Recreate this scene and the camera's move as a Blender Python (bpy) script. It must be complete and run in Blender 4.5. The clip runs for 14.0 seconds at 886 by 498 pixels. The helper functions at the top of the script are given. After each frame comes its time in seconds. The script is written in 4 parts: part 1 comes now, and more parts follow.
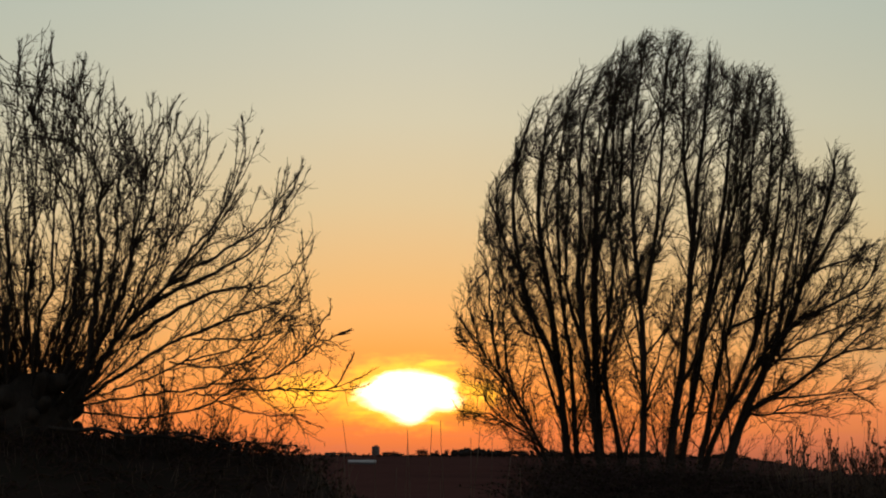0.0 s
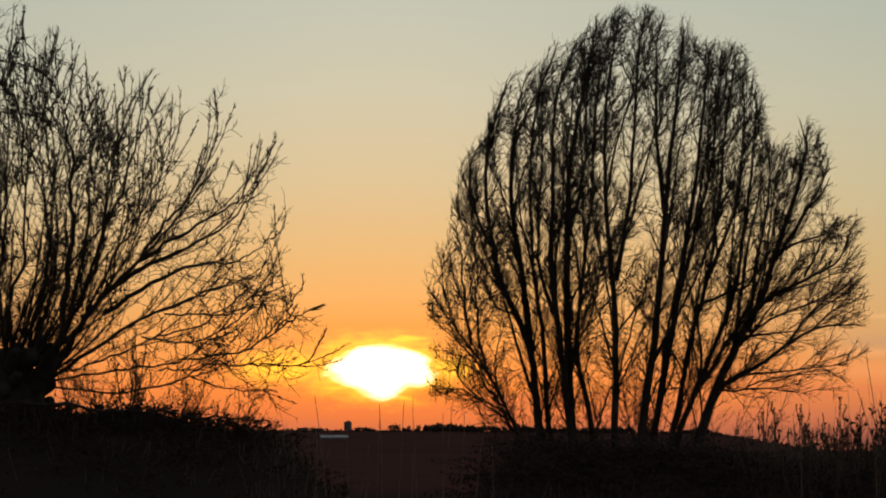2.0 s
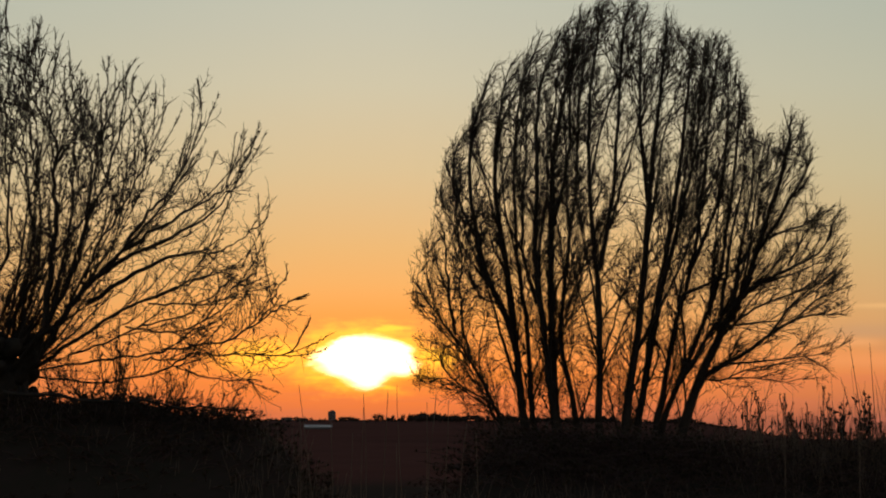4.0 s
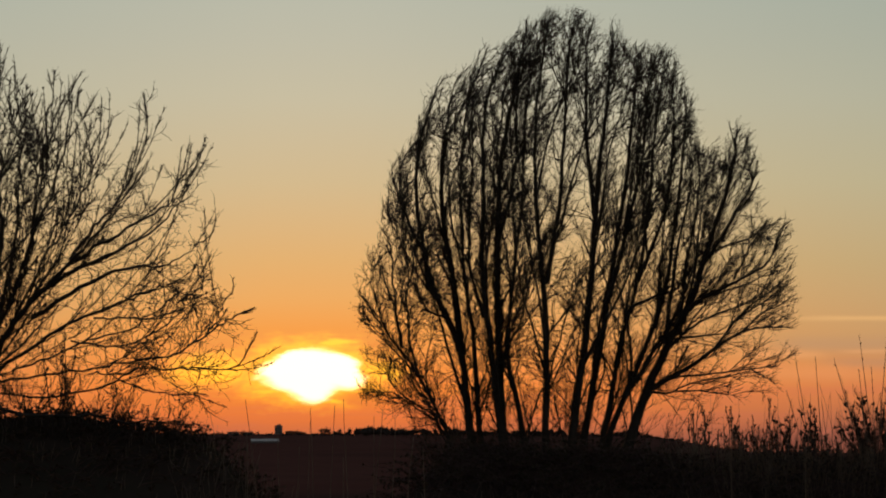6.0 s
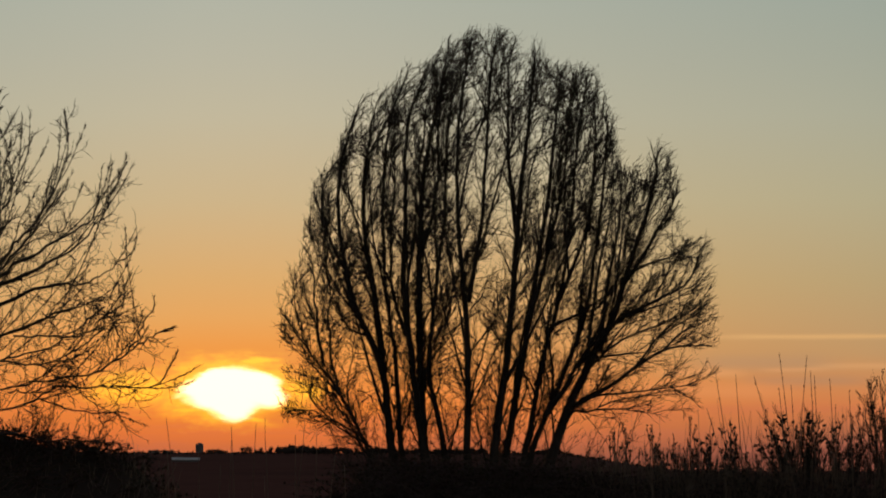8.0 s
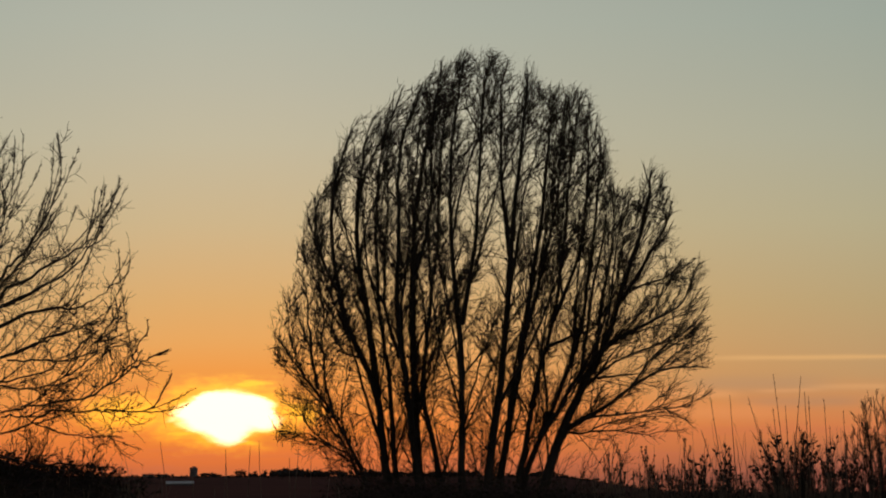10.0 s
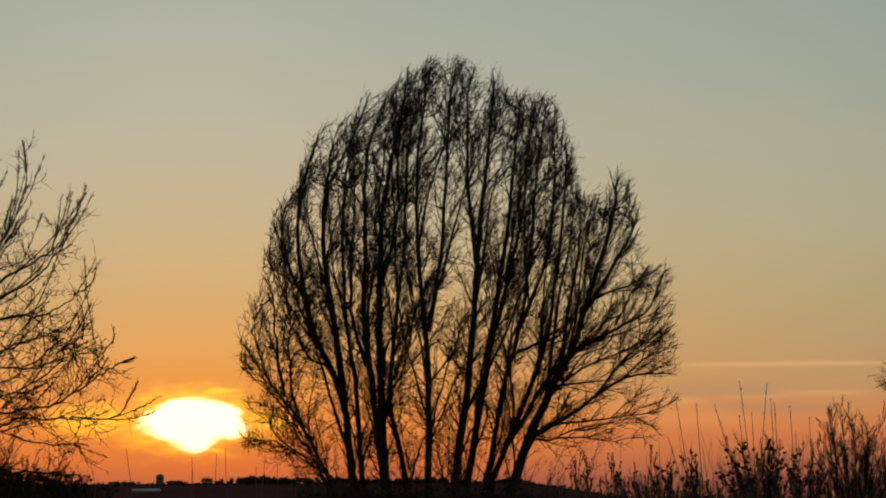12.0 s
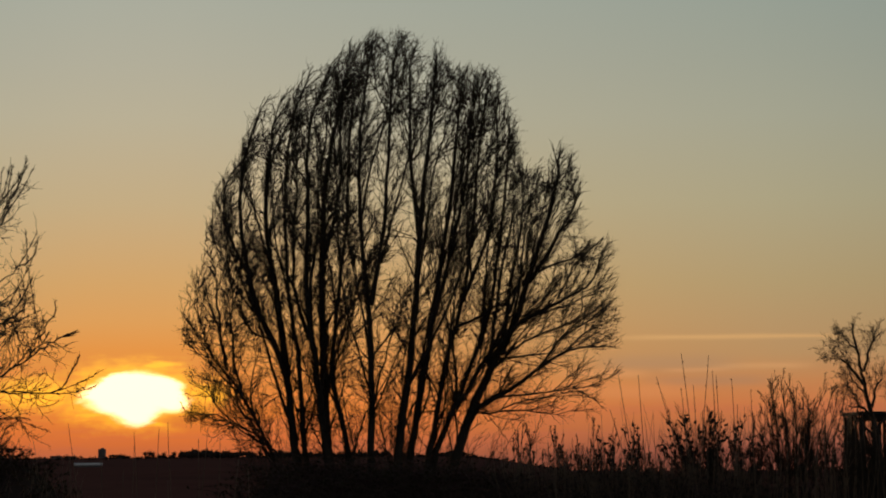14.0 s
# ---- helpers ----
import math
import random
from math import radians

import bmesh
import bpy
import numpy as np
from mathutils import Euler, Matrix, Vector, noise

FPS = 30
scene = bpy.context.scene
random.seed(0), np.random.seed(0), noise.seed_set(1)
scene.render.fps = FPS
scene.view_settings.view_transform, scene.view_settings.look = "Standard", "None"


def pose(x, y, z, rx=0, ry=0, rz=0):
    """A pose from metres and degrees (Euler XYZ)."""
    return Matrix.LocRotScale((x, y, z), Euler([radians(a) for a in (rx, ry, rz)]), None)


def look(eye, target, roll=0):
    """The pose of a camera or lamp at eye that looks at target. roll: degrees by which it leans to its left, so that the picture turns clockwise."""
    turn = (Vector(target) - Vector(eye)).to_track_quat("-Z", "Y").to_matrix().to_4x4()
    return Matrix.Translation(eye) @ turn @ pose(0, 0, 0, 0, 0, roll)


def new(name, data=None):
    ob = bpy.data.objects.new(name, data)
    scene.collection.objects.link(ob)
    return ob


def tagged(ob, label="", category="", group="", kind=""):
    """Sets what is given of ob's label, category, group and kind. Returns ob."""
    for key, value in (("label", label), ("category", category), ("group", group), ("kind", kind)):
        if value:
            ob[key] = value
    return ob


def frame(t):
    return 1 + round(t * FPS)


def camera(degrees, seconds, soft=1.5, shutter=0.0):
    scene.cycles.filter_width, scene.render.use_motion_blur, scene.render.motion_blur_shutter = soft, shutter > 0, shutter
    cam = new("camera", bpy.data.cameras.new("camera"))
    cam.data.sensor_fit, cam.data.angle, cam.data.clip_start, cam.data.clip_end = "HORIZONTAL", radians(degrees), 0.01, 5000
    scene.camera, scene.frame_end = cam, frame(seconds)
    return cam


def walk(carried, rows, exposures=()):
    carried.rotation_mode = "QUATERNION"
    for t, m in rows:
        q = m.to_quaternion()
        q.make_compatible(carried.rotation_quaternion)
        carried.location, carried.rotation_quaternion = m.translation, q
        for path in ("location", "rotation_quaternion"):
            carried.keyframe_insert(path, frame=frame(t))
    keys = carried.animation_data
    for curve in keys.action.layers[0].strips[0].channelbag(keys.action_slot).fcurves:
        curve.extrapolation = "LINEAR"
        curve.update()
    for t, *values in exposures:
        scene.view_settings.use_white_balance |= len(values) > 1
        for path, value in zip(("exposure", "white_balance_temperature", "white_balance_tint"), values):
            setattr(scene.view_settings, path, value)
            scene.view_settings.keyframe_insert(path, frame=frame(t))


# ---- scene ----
# ---- camera: held by hand on the spot, panning slowly to the right ----
cam = camera(20.5, 14.0, soft=2.0)


def held(t, tilt, turn, lean):
    return t, pose(0, 0, 1.7, tilt, 0, turn) @ pose(0, 0, 0, 0, 0, lean)


walk(cam, [
    held(0, 94.867, 5.956, 0.297), held(0.5, 94.741, 5.672, 0.298), held(1, 94.476, 5.629, 0.359),
    held(1.5, 94.438, 5.430, 0.340), held(2, 94.297, 5.307, 0.346), held(2.5, 94.123, 5.038, 0.333),
    held(3, 94.159, 5.018, 0.330), held(3.2, 94.154, 5.021, 0.325), held(5.3, 93.903, 4.225, 0.22),
    held(5.5, 93.983, 4.045, 0.207), held(6, 94.377, 3.680, 0.127), held(6.5, 94.699, 3.060, 0.082),
    held(7, 94.748, 2.533, 0.095), held(7.5, 94.747, 2.260, 0.118), held(8, 94.809, 1.849, 0.080),
    held(8.2, 94.815, 1.785, 0.05), held(10.3, 95.38, 1.66, -0.23), held(10.5, 95.390, 1.613, -0.249),
    held(11, 95.402, 1.536, -0.313), held(11.5, 95.437, 1.321, -0.310), held(12, 95.490, 0.909, -0.307),
    held(12.5, 95.490, 0.726, -0.327), held(13, 95.255, 0.453, -0.417), held(13.5, 94.950, 0.006, -0.390),
    held(14, 94.859, -0.434, -0.462),
], exposures=[(0, 0.02), (3.2, -0.06), (5.3, -0.13), (6.0, -0.23), (6.5, -0.29), (8.2, -0.33), (10.3, -0.31), (12.5, -0.38), (14, -0.48)])

# ---- sky and sun ----
SUN_AZ, SUN_EL = -6.8, 1.45          # degrees right of +y, above the horizon


class Net:
    """Short-hand for node maths."""

    def __init__(self, tree):
        self.tree = tree

    def node(self, kind):
        return self.tree.nodes.new(kind)

    def plug(self, socket, v):
        if isinstance(v, (int, float, tuple)):
            socket.default_value = v
        else:
            self.tree.links.new(v, socket)

    def do(self, op, a, b=0.0, c=0.0, clamp=False):
        n = self.node("ShaderNodeMath")
        n.operation, n.use_clamp = op, clamp
        for s, v in zip(n.inputs, (a, b, c)):
            self.plug(s, v)
        return n.outputs[0]

    def span(self, v, lo, hi, to0=0.0, to1=1.0, smooth=False):
        n = self.node("ShaderNodeMapRange")
        n.interpolation_type = "SMOOTHSTEP" if smooth else "LINEAR"
        for s, x in zip(n.inputs[:5], (v, lo, hi, to0, to1)):
            self.plug(s, x)
        return n.outputs[0]

    def mix(self, f, a, b, blend="MIX"):
        n = self.node("ShaderNodeMix")
        n.data_type, n.blend_type = "RGBA", blend
        self.plug(n.inputs[0], f), self.plug(n.inputs[6], a), self.plug(n.inputs[7], b)
        return n.outputs[2]

    def ramp(self, f, stops, ease="LINEAR"):
        n = self.node("ShaderNodeValToRGB")
        e = n.color_ramp.elements
        n.color_ramp.interpolation = ease
        for i, (p, c) in enumerate(stops):
            el = e[i] if i < 2 else e.new(p)
            el.position, el.color = p, (*c, 1)
        self.plug(n.inputs[0], f)
        return n.outputs[0]

    def noise(self, v, scale, detail=4.0, rough=0.55):
        n = self.node("ShaderNodeTexNoise")
        self.plug(n.inputs["Vector"], v)
        n.inputs["Scale"].default_value, n.inputs["Detail"].default_value, n.inputs["Roughness"].default_value = scale, detail, rough
        return n.outputs[0]

    def xyz(self, x, y, z):
        n = self.node("ShaderNodeCombineXYZ")
        for s, v in zip(n.inputs, (x, y, z)):
            self.plug(s, v)
        return n.outputs[0]


def srgb(r, g, b):
    return tuple(((c / 255 + 0.055) / 1.055) ** 2.4 if c > 10 else c / 3294 for c in (r, g, b))


world = bpy.data.worlds.new("evening_sky")
scene.world = world
world.use_nodes = True
n = Net(world.node_tree)
world.node_tree.nodes.clear()
way = n.node("ShaderNodeTexCoord").outputs["Generated"]
sep = n.node("ShaderNodeSeparateXYZ")
n.plug(sep.inputs[0], way)
dx, dy, dz = sep.outputs
el = n.do("MULTIPLY", n.do("ARCSINE", dz), 57.2958)
az = n.do("MULTIPLY", n.do("ARCTAN2", dx, dy), 57.2958)
u = n.do("SUBTRACT", az, SUN_AZ)
v = n.do("SUBTRACT", el, SUN_EL)

# clear evening gradient, horizon to zenith, towards the sun and a hand's breadth aside of it
height = n.span(el, 0, 40)
near_sun = n.ramp(height, [
    (0.0, (0.56, 0.15, 0.07)), (0.010, (0.80, 0.19, 0.05)), (0.025, (0.92, 0.26, 0.045)), (0.0625, (0.94, 0.38, 0.085)), (0.08, (0.90, 0.45, 0.14)),
    (0.102, (0.84, 0.49, 0.19)), (0.148, (0.725, 0.555, 0.314)), (0.197, (0.645, 0.585, 0.415)), (0.23, (0.59, 0.572, 0.445)), (0.265, (0.54, 0.56, 0.462)),
    (0.45, (0.33, 0.37, 0.38)), (1.0, (0.14, 0.155, 0.18))])
aside = n.ramp(height, [
    (0.0, (0.30, 0.10, 0.075)), (0.0075, (0.42, 0.14, 0.085)), (0.028, (0.76, 0.235, 0.085)), (0.042, (0.74, 0.30, 0.11)), (0.058, (0.64, 0.365, 0.162)),
    (0.1, (0.59, 0.436, 0.22)), (0.148, (0.555, 0.495, 0.31)), (0.197, (0.50, 0.50, 0.375)), (0.23, (0.455, 0.482, 0.387)), (0.265, (0.415, 0.47, 0.40)),
    (0.45, (0.27, 0.32, 0.34)), (1.0, (0.13, 0.145, 0.17))])
away = n.do("ABSOLUTE", u)
away = n.do("MINIMUM", away, n.do("SUBTRACT", 360.0, away))
fall = n.ramp(n.do("DIVIDE", away, 180.0), [
    (0.0, (1, 1, 1)), (0.083, (1, 1, 1)), (0.12, (0.8, 0.84, 0.88)), (0.22, (0.62, 0.66, 0.74)), (0.5, (0.43, 0.46, 0.53)), (1.0, (0.36, 0.38, 0.44))])
sky_col = n.mix(n.span(away, 1.0, 15.0, 0.0, 1.0), near_sun, aside)
sky_col = n.mix(1.0, sky_col, fall, "MULTIPLY")

# low haze and thin cloud, streaked along the horizon
streak = n.noise(n.xyz(n.do("MULTIPLY", az, 0.22), 0.0, n.do("MULTIPLY", el, 2.4)), 1.0, 5.0, 0.6)
low = n.span(el, 0.3, 2.6, 1.0, 0.0, True)
cloud = n.do("MULTIPLY", n.span(streak, 0.44, 0.66, 0.0, 1.0, True), low)
sky_col = n.mix(n.do("MULTIPLY", cloud, 0.3), sky_col, n.mix(1.0, fall, (*srgb(205, 112, 92), 1), "MULTIPLY"))


def lobe(cx, cy, rx, ry):
    a = n.do("DIVIDE", n.do("SUBTRACT", uw, cx), rx)
    b = n.do("DIVIDE", n.do("SUBTRACT", vw, cy), ry)
    return n.do("SUBTRACT", 1.0, n.do("SQRT", n.do("ADD", n.do("MULTIPLY", a, a), n.do("MULTIPLY", b, b))))


# the sun behind ragged low cloud: burnt-out core, yellow fringe, wide orange glow
wob = n.noise(n.xyz(n.do("MULTIPLY", u, 1.3), 3.0, n.do("MULTIPLY", v, 4.0)), 1.0, 4.0, 0.6)
wob2 = n.noise(n.xyz(n.do("MULTIPLY", u, 1.1), 9.0, n.do("MULTIPLY", v, 3.0)), 1.0, 4.0, 0.6)
uw = n.do("ADD", u, n.do("MULTIPLY", n.do("SUBTRACT", wob, 0.5), 0.75))
vw = n.do("ADD", v, n.do("MULTIPLY", n.do("SUBTRACT", wob2, 0.5), 0.24))


def puff(cx, cy, rx, ry):
    a = n.do("DIVIDE", n.do("SUBTRACT", uw, cx), rx)
    b = n.do("DIVIDE", n.do("SUBTRACT", vw, cy), ry)
    return n.do("EXPONENT", n.do("MULTIPLY", n.do("ADD", n.do("MULTIPLY", a, a), n.do("MULTIPLY", b, b)), -1.0))


disc = puff(0.15, 0.22, 0.83, 0.46)
for gap in (puff(-0.66, -0.04, 0.68, 0.37), puff(-0.28, 0.29, 0.38, 0.2), puff(1.0, -0.11, 0.41, 0.3), puff(0.11, -0.46, 0.53, 0.33), puff(0.4, 0.23, 0.67, 0.24)):
    disc = n.do("ADD", disc, gap)
body = n.do("MULTIPLY", n.do("SUBTRACT", disc, 0.44), 0.75)
fringe = n.do("SUBTRACT", lobe(0.0, 0.03, 1.95, 0.84), 0.08)
for wing in (lobe(-2.2, 0.06, 1.7, 0.62), lobe(1.75, 0.05, 0.7, 0.48), lobe(0.6, 0.75, 0.9, 0.12), lobe(0.62, -0.66, 0.55, 0.09), lobe(-0.9, -0.42, 0.7, 0.13)):
    fringe = n.do("MAXIMUM", fringe, n.do("SUBTRACT", wing, 0.36))
core = n.span(body, -0.02, 0.46, 0.0, 1.0, True)
patchy = n.noise(n.xyz(n.do("MULTIPLY", u, 1.6), 5.0, n.do("MULTIPLY", v, 5.0)), 1.0, 4.0, 0.6)
fringe = n.do("ADD", fringe, n.do("MULTIPLY", n.do("SUBTRACT", patchy, 0.5), 0.9))
edge = n.span(fringe, -0.32, 0.5, 0.0, 1.0, True)
r2 = n.do("ADD", n.do("POWER", n.do("DIVIDE", u, 5.5), 2.0), n.do("POWER", n.do("DIVIDE", n.do("SUBTRACT", v, 0.1), 1.7), 2.0))
halo = n.do("EXPONENT", n.do("MULTIPLY", r2, -1.0))
glow = n.mix(halo, (0, 0, 0, 1), (0.11, 0.012, 0.0, 1))
glow = n.mix(1.0, glow, n.mix(edge, (0, 0, 0, 1), (0.66, 0.44, 0.0, 1)), "ADD")
glow = n.mix(1.0, glow, n.mix(core, (0, 0, 0, 1), (2.6, 1.9, 1.1, 1)), "ADD")
# dark cloud bar under the sun
bar = n.span(lobe(1.3, -0.58, 0.9, 0.22), 0.0, 0.6, 0.0, 0.75, True)
glow = n.mix(n.do("MULTIPLY", bar, n.do("SUBTRACT", 1.0, core)), glow, (0.02, 0.0, 0.0, 1))
sky_col = n.mix(1.0, sky_col, glow, "ADD")


# long bright wisps away from the sun
def wisp(a0, e0, half, thick, colour, amount):
    global sky_col
    bent = n.do("ADD", n.do("SUBTRACT", el, e0), n.do("MULTIPLY", n.do("SUBTRACT", streak, 0.5), 0.16))
    g = n.do("EXPONENT", n.do("MULTIPLY", n.do("POWER", n.do("DIVIDE", bent, thick), 2.0), -1.0))
    g = n.do("MULTIPLY", g, n.span(n.do("ABSOLUTE", n.do("SUBTRACT", az, a0)), half * 0.35, half, 1.0, 0.0, True))
    sky_col = n.mix(n.do("MULTIPLY", g, amount), sky_col, colour)


wisp(7.1, 2.74, 3.7, 0.052, (0.88, 0.50, 0.20, 1), 0.8)
wisp(7.8, 2.05, 1.5, 0.08, (0.84, 0.43, 0.18, 1), 0.6)
wisp(5.6, 2.15, 2.2, 0.22, (0.50, 0.32, 0.19, 1), 0.45)
wisp(6.6, 1.72, 2.0, 0.13, (0.50, 0.28, 0.16, 1), 0.5)
wisp(4.2, 1.9, 1.3, 0.1, (0.95, 0.43, 0.17, 1), 0.5)
wisp(6.3, 1.98, 1.0, 0.05, (0.90, 0.43, 0.18, 1), 0.4)
wisp(4.4, 1.5, 2.6, 0.2, (0.92, 0.34, 0.12, 1), 0.6)

nishita = n.node("ShaderNodeTexSky")
nishita.sky_type, nishita.sun_disc = "NISHITA", False
nishita.sun_elevation, nishita.sun_rotation = radians(SUN_EL), radians(SUN_AZ)
bg = n.node("ShaderNodeBackground")
n.plug(bg.inputs[0], sky_col)
bg.inputs[1].default_value = 1.0
bg_clear = n.node("ShaderNodeBackground")
n.plug(bg_clear.inputs[0], nishita.outputs[0])
bg_clear.inputs[1].default_value = 0.003
both = n.node("ShaderNodeAddShader")
n.plug(both.inputs[0], bg.outputs[0]), n.plug(both.inputs[1], bg_clear.outputs[0])
n.plug(n.node("ShaderNodeOutputWorld").inputs[0], both.outputs[0])

sun = new("sun", bpy.data.lights.new("sun", "SUN"))
sun.data.energy, sun.data.angle, sun.data.color = 0.6, radians(3), (1.0, 0.55, 0.25)
sun_way = Vector((math.sin(radians(SUN_AZ)), math.cos(radians(SUN_AZ)), math.tan(radians(SUN_EL))))
sun.matrix_world = look(sun_way * 300, (0, 0, 0))


# ---- materials ----
def surface(name, stops, scale, rough=0.85, bump=0.3, fine=9.0, stretch=(1, 1, 1), per_object=0.0, gloss=0.2):
    """A rough natural surface: colours over coarse noise, grain over fine noise, relief from both."""
    m = bpy.data.materials.new(name)
    m.use_nodes = True
    k = Net(m.node_tree)
    shader = m.node_tree.nodes["Principled BSDF"]
    at = k.node("ShaderNodeMapping")
    k.plug(at.inputs[0], k.node("ShaderNodeTexCoord").outputs["Object"])
    at.inputs["Scale"].default_value = stretch
    coarse = k.noise(at.outputs[0], scale, 5.0, 0.6)
    grain = k.noise(at.outputs[0], scale * fine, 3.0, 0.6)
    f = k.do("ADD", k.do("MULTIPLY", coarse, 0.7), k.do("MULTIPLY", grain, 0.3))
    if per_object:
        f = k.do("ADD", f, k.do("MULTIPLY", k.do("SUBTRACT", k.node("ShaderNodeObjectInfo").outputs["Random"], 0.5), per_object))
    lo, hi = 0.3, 0.7
    k.plug(shader.inputs["Base Color"], k.ramp(k.span(f, lo, hi), [(i / (len(stops) - 1), c) for i, c in enumerate(stops)]))
    k.plug(shader.inputs["Roughness"], k.span(grain, 0.3, 0.7, rough - 0.12, min(1.0, rough + 0.1)))
    shader.inputs["Specular IOR Level"].default_value = gloss
    if bump:
        b = k.node("ShaderNodeBump")
        b.inputs["Strength"].default_value, b.inputs["Distance"].default_value = bump, 0.02
        k.plug(b.inputs["Height"], f), k.plug(shader.inputs["Normal"], b.outputs[0])
    return m


BARK = surface("willow_bark", [(0.035, 0.028, 0.022), (0.07, 0.056, 0.043), (0.11, 0.09, 0.07)], 6, 0.9, 0.8, 6, (1, 1, 0.25))
TWIG = surface("twig_bark", [(0.04, 0.03, 0.02), (0.075, 0.055, 0.035), (0.10, 0.075, 0.045)], 4, 0.8, 0.0)
CANE = surface("bramble_cane", [(0.07, 0.04, 0.032), (0.12, 0.07, 0.055), (0.15, 0.10, 0.07)], 5, 0.75, 0.0)
LEAF = surface("dry_leaf", [(0.05, 0.03, 0.018), (0.08, 0.055, 0.03), (0.06, 0.06, 0.03)], 3, 0.8, 0.0)
STALK = surface("dry_stalk", [(0.16, 0.11, 0.07), (0.26, 0.18, 0.12), (0.34, 0.25, 0.17)], 5, 0.85, 0.0)
SOIL = surface("rough_pasture", [(0.042, 0.03, 0.024), (0.075, 0.052, 0.04), (0.06, 0.05, 0.034), (0.10, 0.07, 0.052)], 0.35, 0.95, 0.5, 22, gloss=0.0)


def add_far_haze(m):
    """Beyond the near banks, aerial haze is painted as lighter reddish colour, in broad patches."""
    k = Net(m.node_tree)
    shader = m.node_tree.nodes["Principled BSDF"]
    near = shader.inputs["Base Color"].links[0].from_socket
    at = k.node("ShaderNodeTexCoord").outputs["Object"]
    size = k.node("ShaderNodeVectorMath")
    size.operation = "LENGTH"
    k.plug(size.inputs[0], at)
    hazed = k.ramp(k.noise(at, 0.006, 3.0, 0.5), [(0.3, (0.145, 0.06, 0.045)), (0.5, (0.18, 0.078, 0.06)), (0.7, (0.125, 0.06, 0.046))])
    grain = k.noise(at, 0.15, 4.0, 0.6)
    hazed = k.mix(k.span(grain, 0.35, 0.65, 0.0, 0.4), hazed, (0.10, 0.048, 0.036, 1))
    k.plug(shader.inputs["Base Color"], k.mix(k.span(size.outputs["Value"], 62.0, 78.0, 0.0, 1.0, True), near, hazed))


add_far_haze(SOIL)
FARWOOD = surface("bare_woodland", [(0.045, 0.033, 0.026), (0.07, 0.052, 0.04)], 0.05, 0.95, 0.0)
CONCRETE = surface("weathered_concrete", [(0.22, 0.2, 0.19), (0.32, 0.3, 0.28)], 0.3, 0.9, 0.2)
ROOFSHEET = surface("pale_roof_sheet", [(0.33, 0.285, 0.265), (0.41, 0.36, 0.34)], 0.2, 0.45, 0.1)
WALLSHEET = surface("grey_wall_sheet", [(0.2, 0.2, 0.2), (0.3, 0.29, 0.28)], 0.3, 0.7, 0.1)
TILE = surface("roof_tile", [(0.10, 0.05, 0.035), (0.16, 0.08, 0.05)], 0.8, 0.85, 0.2)
PLASTER = surface("house_wall", [(0.28, 0.22, 0.18), (0.4, 0.33, 0.27)], 0.5, 0.9, 0.2)
PANE = surface("dark_window_pane", [(0.02, 0.022, 0.025), (0.035, 0.037, 0.04)], 1.0, 0.15, 0.0)
TIMBER = surface("weathered_timber", [(0.04, 0.03, 0.023), (0.07, 0.053, 0.04), (0.1, 0.078, 0.06)], 3, 0.85, 0.4, 8, (1, 1, 0.2), 0.3)
FELT = surface("roofing_felt", [(0.03, 0.03, 0.03), (0.055, 0.053, 0.05)], 2, 0.9, 0.3)


# ---- mesh helpers ----
def mesh_object(name, verts, faces, material, parent=None, label="", smooth=False):
    me = bpy.data.meshes.new(name)
    me.from_pydata(verts, [], faces)
    me.materials.append(material)
    if smooth:
        me.polygons.foreach_set("use_smooth", [True] * len(me.polygons))
    me.update()
    ob = new(name, me)
    ob.parent = parent
    if label:
        ob["label"] = label
    return ob


class Tubes:
    """Gathers many tapered tubes and small leaf blades into one mesh."""

    def __init__(self):
        self.verts, self.faces = [], []

    def tube(self, pts, radii, sides=3):
        base = len(self.verts)
        t = (pts[-1] - pts[0]).normalized()
        a = t.cross(Vector((0.31, 0.9, 0.2))).normalized()
        last = len(pts) - 1
        for i, p in enumerate(pts):
            d = (pts[min(i + 1, last)] - pts[max(i - 1, 0)]).normalized()
            a = (a - d * a.dot(d)).normalized()
            b = d.cross(a)
            for j in range(sides):
                w = 2 * math.pi * j / sides
                self.verts.append(p + (a * math.cos(w) + b * math.sin(w)) * radii[i])
        for i in range(last):
            for j in range(sides):
                k = (j + 1) % sides
                self.faces.append((base + i * sides + j, base + i * sides + k, base + (i + 1) * sides + k, base + (i + 1) * sides + j))
        self.faces.append(tuple(base + last * sides + j for j in range(sides)))

    def blade(self, p, d, side, length, width):
        b = len(self.verts)
        up = d.cross(side) * (width * 0.3)
        self.verts += [p, p + d * length * 0.45 + side * width * 0.5 + up, p + d * length, p + d * length * 0.45 - side * width * 0.5 + up]
        self.faces += [(b, b + 1, b + 2), (b, b + 2, b + 3)]

    def bud(self, p, d, length, r):
        self.tube([p, p + d * length * 0.4, p + d * length], [r * 0.5, r, r * 0.25], 4)

    def done(self, name, material, parent=None, label="", smooth=True):
        return mesh_object(name, self.verts, self.faces, material, parent, label, smooth)


def spline(points, steps):
    """A smooth line through the points."""
    p = [points[0] * 2 - points[1], *points, points[-1] * 2 - points[-2]]
    out = []
    for i in range(1, len(p) - 2):
        for s in range(steps):
            t = s / steps
            a, b, c, d = p[i - 1], p[i], p[i + 1], p[i + 2]
            out.append(0.5 * (2 * b + (c - a) * t + (2 * a - 5 * b + 4 * c - d) * t * t + (3 * b - a - 3 * c + d) * t ** 3))
    return out + [points[-1].copy()]


